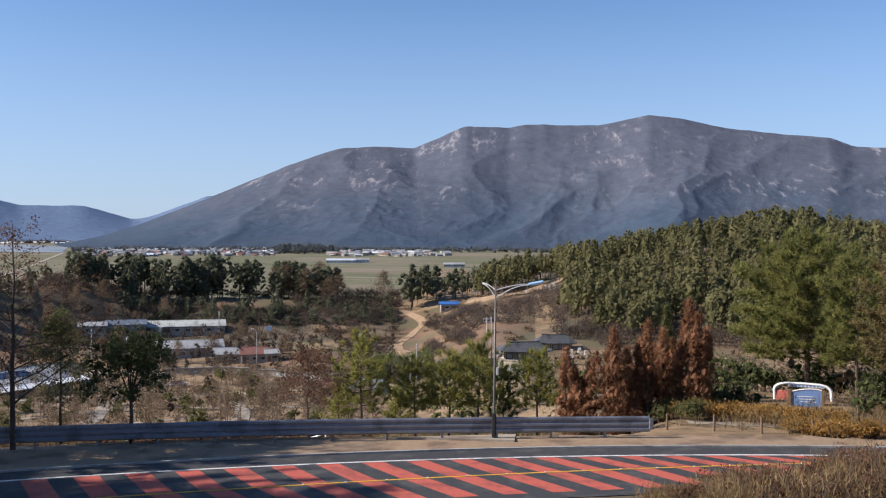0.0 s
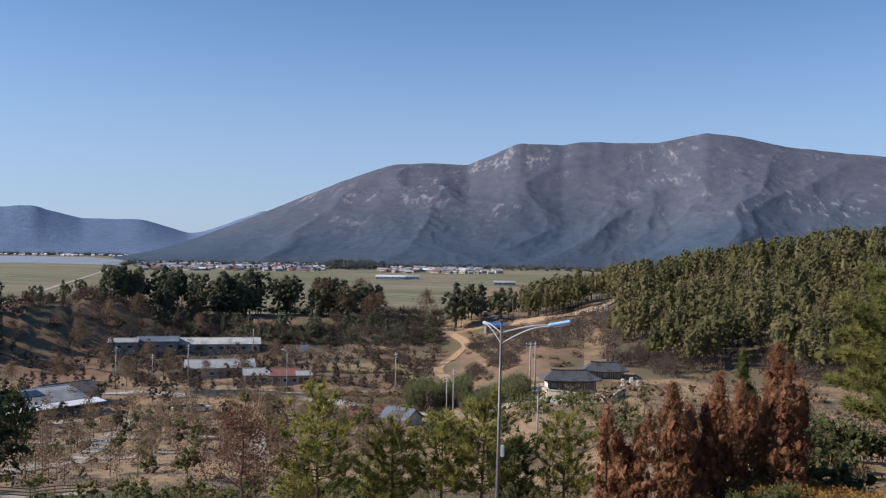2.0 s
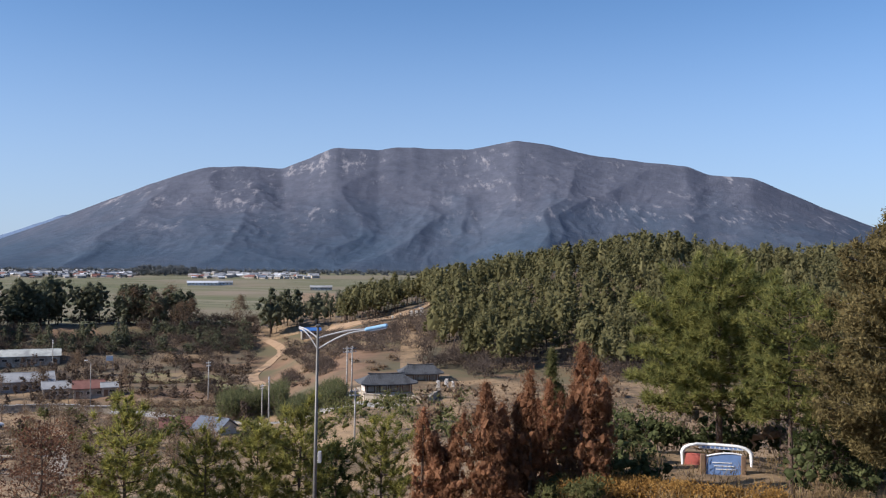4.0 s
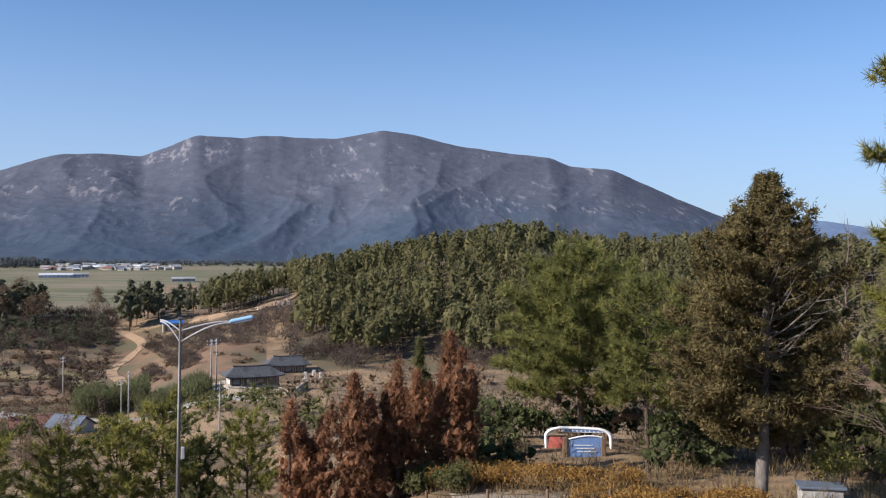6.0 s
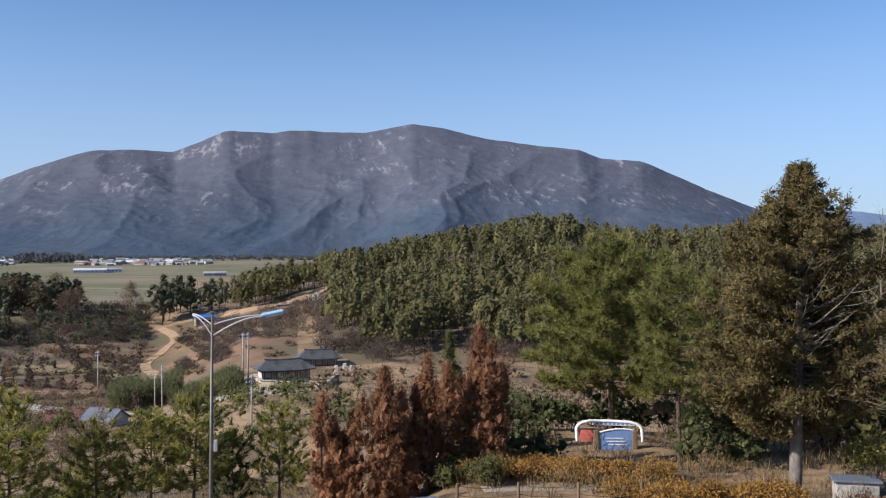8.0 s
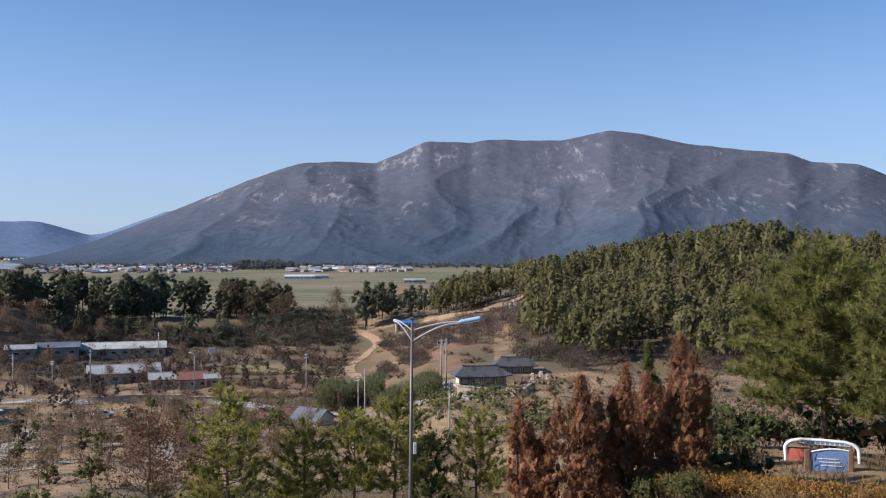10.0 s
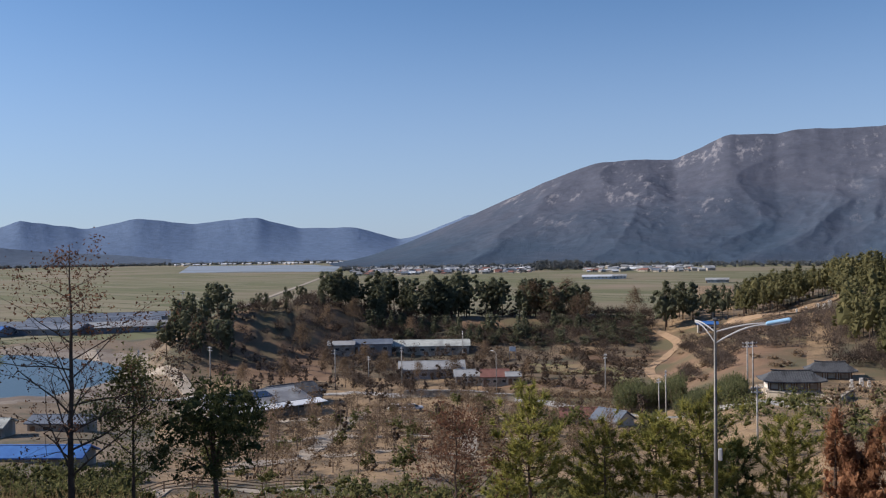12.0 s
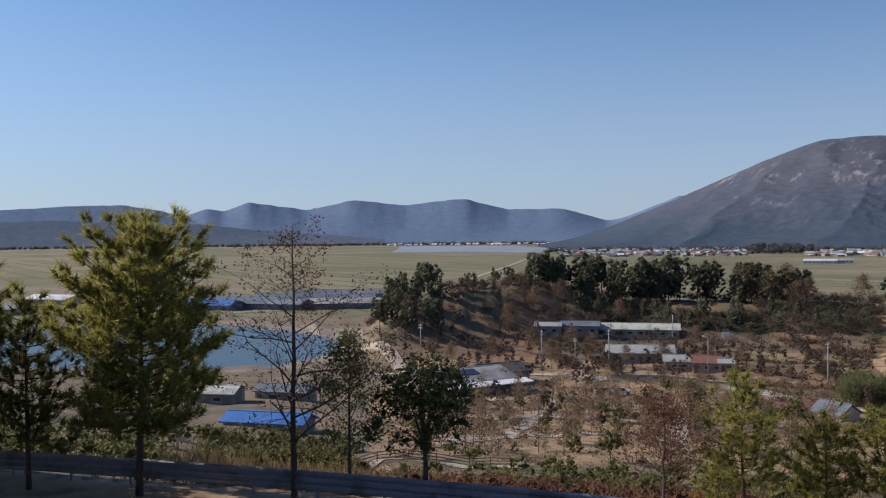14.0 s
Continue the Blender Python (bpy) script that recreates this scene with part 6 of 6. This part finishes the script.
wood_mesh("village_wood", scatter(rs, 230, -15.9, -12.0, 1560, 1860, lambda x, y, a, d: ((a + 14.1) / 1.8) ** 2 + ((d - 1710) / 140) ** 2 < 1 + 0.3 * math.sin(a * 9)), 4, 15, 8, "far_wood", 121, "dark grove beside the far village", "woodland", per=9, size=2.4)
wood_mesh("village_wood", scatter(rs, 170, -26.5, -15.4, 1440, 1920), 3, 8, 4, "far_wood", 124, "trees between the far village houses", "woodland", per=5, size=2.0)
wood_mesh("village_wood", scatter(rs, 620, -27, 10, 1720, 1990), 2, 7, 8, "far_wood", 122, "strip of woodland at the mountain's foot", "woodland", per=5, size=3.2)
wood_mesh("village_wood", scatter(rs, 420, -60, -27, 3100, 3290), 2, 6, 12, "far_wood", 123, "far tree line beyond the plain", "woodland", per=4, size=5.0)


# ---- street furniture and vehicles ----
def utility_pole(at, h, label="slim concrete utility pole with crossarms"):
    ob = thing("utility_pole", Matrix.Translation(at), label, "utility pole", "utility poles")
    S = Soup()
    S.tube((0, 0, -0.3), (0, 0, h), 0.17, 0.11, 8, True)
    S.make("pole", M["kerb"], ob, smooth=True)
    for z in (h - 0.5, h - 1.2):
        arm = part("crossarm", boxes(((0, 0, z), (1.8, 0.12, 0.12), 0, 0.02)), M["rail"], ob)
        for x in (-0.8, -0.3, 0.3, 0.8):
            part("insulator", boxes(((x, 0, z + 0.14), (0.1, 0.1, 0.18), 0, 0.02)), M["lamp_white"], arm)
    return ob


up = utility_pole(on(*az_point(-3.3, 198)), 10.0)
for a, d, s in ((-3.0, 199, 0.97), (-7.9, 194, 0.95), (-8.3, 195, 0.8), (-11.4, 232, 1.0), (-23.6, 256, 1.0), (-27.6, 250, 1.0), (-25.6, 250, 0.8), (-19.9, 300, 0.9), (-34.9, 262, 1.0), (-36.4, 320, 0.9), (-38.9, 260, 1.0), (-2.8, 120, 0.8)):
    place(up, *az_point(a, d), s, a)


def far_lamp(at, h, reach, turn, label):
    ob = thing("street_lamp", Matrix.Translation(at) @ Matrix.Rotation(radians(turn), 4, "Z"), label, "street lamp")
    S = Soup()
    S.path([(0, 0, -0.3), (0, 0, h * 0.93)], [0.12, 0.07], 8)
    S.path([(0, 0, h * 0.93), (reach * 0.4, 0, h * 0.97), (reach, 0, h)], [0.05, 0.045, 0.04], 6)
    S.make("pole", M["kerb"], ob, smooth=True)
    part("lamp_head", boxes(((reach + 0.3, 0, h), (0.75, 0.3, 0.16), 0, 0.05)), M["lamp_white"], ob, "pale lamp head")
    return ob


far_lamp(on(*az_point(-17.9, 236)), 10.5, 0.8, 180, "tall street lamp beside the village lane")
far_lamp(on(*az_point(-56.6, 60)), 7.6, 2.2, -10, "street lamp with a long arm on the lower road")


def car(at, turn, label, paint="car_white"):
    """A small parked car: rounded body, glazed cabin, four wheels with rims."""
    ob = thing("car", Matrix.Translation(at) @ Matrix.Rotation(radians(turn), 4, "Z"), label, "car", "parked cars")
    bm = bmesh.new()
    box(bm, (0, 0, 0.62), (4.2, 1.75, 0.62), 0, 0.14)
    part("body", bm, M[paint], ob)
    V = [(-1.7, -0.8, 0.9), (1.1, -0.8, 0.9), (1.1, 0.8, 0.9), (-1.7, 0.8, 0.9), (-1.3, -0.66, 1.45), (0.35, -0.66, 1.45), (0.35, 0.66, 1.45), (-1.3, 0.66, 1.45)]
    cab = raw("cabin", V, [(0, 1, 5, 4), (1, 2, 6, 5), (2, 3, 7, 6), (3, 0, 4, 7), (4, 5, 6, 7)], M["glass_dark"], ob, "dark glazed cabin")
    part("roof", boxes(((-0.47, 0, 1.47), (1.6, 1.3, 0.06), 0, 0.02)), M[paint], cab)
    for x in (-1.3, 1.3):
        for yy in (-0.85, 0.85):
            S = Soup()
            S.tube((x, yy - 0.1, 0.32), (x, yy + 0.1, 0.32), 0.32, 0.32, 14, True)
            wh = S.make("wheel", M["rubber"], ob)
            S = Soup()
            S.tube((x, yy - 0.11, 0.32), (x, yy + 0.11, 0.32), 0.2, 0.2, 10, True)
            S.make("rim", M["rail"], wh)
    for yy in (-0.6, 0.6):
        part("headlight", boxes(((2.08, yy, 0.7), (0.08, 0.34, 0.16), 0, 0.02)), M["lamp_white"], ob)
    return ob


car(on(*az_point(-23.9, 207), 0.12), 20, "white car parked on the park's gravel")
car(on(*az_point(-22.9, 210), 0.12), 35, "white car parked beside another", "car_white")


# ---- the arch and the boards on the terrace ----
def build_arch():
    x, y = az_point(18.6, 56.5)
    ob = thing("welcome_arch", Matrix.Translation(on(x, y, -0.45)) @ Matrix.Rotation(radians(-18), 4, "Z") @ Matrix.Diagonal((0.95, 1, 0.72, 1)), "white arched gateway with a curved banner over faded red panels", "arch")
    S = Soup()
    pts = [(-2.0, 0, -0.3), (-2.0, 0, 1.5)] + [(-2.0 * math.copysign(abs(math.cos(t)) ** 0.45, math.cos(t)), 0, 1.5 + 0.75 * math.sin(t)) for t in np.linspace(0.25, 2.89, 9)] + [(2.0, 0, 1.5), (2.0, 0, -0.3)]
    S.path(pts, [0.125] * len(pts), 8)
    S.make("frame", M["lamp_white"], ob, smooth=True)
    part("banner", boxes(((0.25, 0.0, 2.05), (2.6, 0.10, 0.34), 0, 0.03)), M["lamp_white"], ob, "white banner board")
    for k in range(9):
        part("lettering_bar", boxes(((-0.75 + 0.26 * k, -0.06, 2.05), (0.17, 0.02, 0.16))), M["sign_blue"], ob, "dark lettering bar")
    part("side_panel", boxes(((-1.25, 0.05, 0.7), (1.25, 0.12, 1.5), 0, 0.03)), M["sign_red"], ob, "faded red side panel")
    x, y = az_point(19.0, 54.5)
    b = thing("notice_board", Matrix.Translation(on(x, y, -0.3)) @ Matrix.Rotation(radians(-12), 4, "Z") @ Matrix.Diagonal((0.95, 1, 0.72, 1)), "blue notice board with a curved top between brown posts", "notice board")
    V = []
    xs = np.linspace(-1.0, 1.0, 13)
    top = [1.75 + 0.28 * math.sin((q + 1.0) * 1.2) for q in xs]
    for yy in (-0.05, 0.05):
        V += [(q, yy, 0.35) for q in xs] + [(q, yy, t) for q, t in zip(xs, top)]
    n, F = 13, []
    for i in range(n - 1):
        F += [(i, i + 1, n + i + 1, n + i), (2 * n + i + 1, 2 * n + i, 3 * n + i, 3 * n + i + 1), (n + i, n + i + 1, 3 * n + i + 1, 3 * n + i), (i + 1, i, 2 * n + i, 2 * n + i + 1)]
    F += [(0, n, 3 * n, 2 * n), (2 * n - 1, n - 1, 3 * n - 1, 4 * n - 1)]
    raw("board", V, F, M["sign_blue"], b, "blue board")
    for xx, m in ((-1.18, "sign_red"), (1.1, "timber")):
        part("post", boxes(((xx, 0, 0.9), (0.28, 0.28, 2.1), 0, 0.03)), M["timber"], b)
    for k in range(3):
        part("text_bar", boxes(((-0.1 + 0.1 * k, -0.07, 1.35 - 0.25 * k), (1.1, 0.02, 0.06))), M["lamp_white"], b, "pale text bar")
    part("rim", boxes(((0, -0.02, 0.33), (2.1, 0.16, 0.1), 0, 0.02)), M["lamp_white"], b)
    S = Soup()
    S.path([(q, -0.03, t + 0.05) for q, t in zip(xs, top)], [0.07] * len(xs), 6)
    S.make("top_trim", M["lamp_white"], b, "white curved top trim")


build_arch()
x, y = az_point(32.2, 43.6)
cabn = thing("utility_cabinet", Matrix.Translation(on(x, y)) @ Matrix.Rotation(radians(-20), 4, "Z"), "low grey utility cabinet with a blue lid", "cabinet")
part("body", boxes(((0, 0, 0.4), (1.7, 1.0, 0.95), 0, 0.03)), M["kerb"], cabn)
part("lid", boxes(((0, 0, 0.93), (1.95, 1.2, 0.12), 0, 0.03)), M["slate_metal"], cabn, "blue sheet lid")
part("door", boxes(((0, -0.52, 0.42), (0.7, 0.06, 0.7), 0, 0.01)), M["grey_metal"], cabn)


def rope_fence():
    ob = thing("rope_fence", pose(0, 0, 0), "low post-and-rope fence beside the orange hedge", "fence")
    pts = [az_point(a, d) for a, d in ((9.5, 40.2), (13.2, 40.4), (16.8, 40.8), (20.5, 41.4), (24, 42))]
    tops = []
    for x, y in pts:
        g = ground_at(x, y)
        S = Soup()
        S.tube((x, y, g - 0.2), (x, y, g + 0.95), 0.07, 0.065, 8, True)
        S.make("post", M["timber"], ob)
        tops.append((x, y, g + 0.85))
    for a, b in zip(tops[:-1], tops[1:]):
        for dz in (0, -0.4):
            S = Soup()
            S.path([tuple(np.array(a) * (1 - t) + np.array(b) * t + np.array((0, 0, dz - 0.5 * t * (1 - t)))) for t in np.linspace(0, 1, 7)], [0.018] * 7, 4)
            S.make("rope", M["reed"], ob)


rope_fence()


def railing(name, pts, h, label, mat, step=2.2):
    """A railing on the ground through the points: posts and two rails."""
    ob = thing(name, pose(0, 0, 0), label, "railing")
    P = []
    for (xa, ya), (xb, yb) in zip(pts[:-1], pts[1:]):
        n = max(1, int(math.hypot(xb - xa, yb - ya) / step))
        P += [(xa + (xb - xa) * k / n, ya + (yb - ya) * k / n) for k in range(n)]
    P.append(pts[-1])
    top = []
    for x, y in P:
        g = ground_at(x, y)
        S = Soup()
        S.tube((x, y, g - 0.2), (x, y, g + h), 0.06, 0.06, 6, True)
        S.make("post", M[mat], ob)
        top.append(np.array((x, y, g + h)))
    for dz in (0.0, -0.3, -0.6):
        S = Soup()
        S.path([t + np.array((0, 0, dz - 0.06)) for t in top], [0.05] * len(top), 6)
        S.make("rail", M[mat], ob)


railing("walkway_railing", [az_point(a, d) for a, d in ((-39.4, 78), (-38.8, 84), (-37.6, 88), (-36, 91), (-34, 92.5), (-32, 92.5), (-29.5, 95))], 1.1, "dark timber railing along the curved walkway", "timber")
railing("slope_railing", [az_point(a, d) for a, d in ((-24.5, 57), (-22.5, 56), (-20.8, 54.5), (-19.8, 48), (-18.6, 42))], 0.9, "pale steel railing down the slope path", "lamp_white", 1.6)

# white grave stones on the cleared spur
def stone_marker(az, d, s):
    x, y = az_point(az, d)
    ob = thing("stone_marker", Matrix.Translation(on(x, y)), "pale stone monument on the cleared spur", "monument", "stone monuments")
    part("plinth", boxes(((0, 0, 0.1), (1.8 * s, 1.2 * s, 0.5), 0, 0.05)), M["stone"], ob)
    part("slab", boxes(((0, 0, 1.4 * s), (1.0 * s, 0.5 * s, 2.2 * s), 0, 0.08)), M["plaster"], ob)


for a, d, s in ((0.55, 304, 1.0), (1.15, 304, 1.1), (0.85, 306, 0.8), (-0.6, 310, 0.6), (-0.1, 311, 0.6), (2.2, 202, 0.7), (2.7, 203, 0.8), (3.1, 203, 0.6)):
    stone_marker(a, d, s)
x, y = az_point(-16.9, 300)
sg = thing("sign_panel", Matrix.Translation(on(x, y)) @ Matrix.Rotation(radians(15), 4, "Z"), "white sign panel on posts under the knoll", "sign")
part("panel", boxes(((0, 0, 3.6), (2.0, 0.15, 1.5), 0, 0.03)), M["lamp_white"], sg)
for xx in (-1.0, 1.0):
    part("post", boxes(((xx, 0.12, 1.5), (0.14, 0.14, 3.6))), M["rail"], sg)
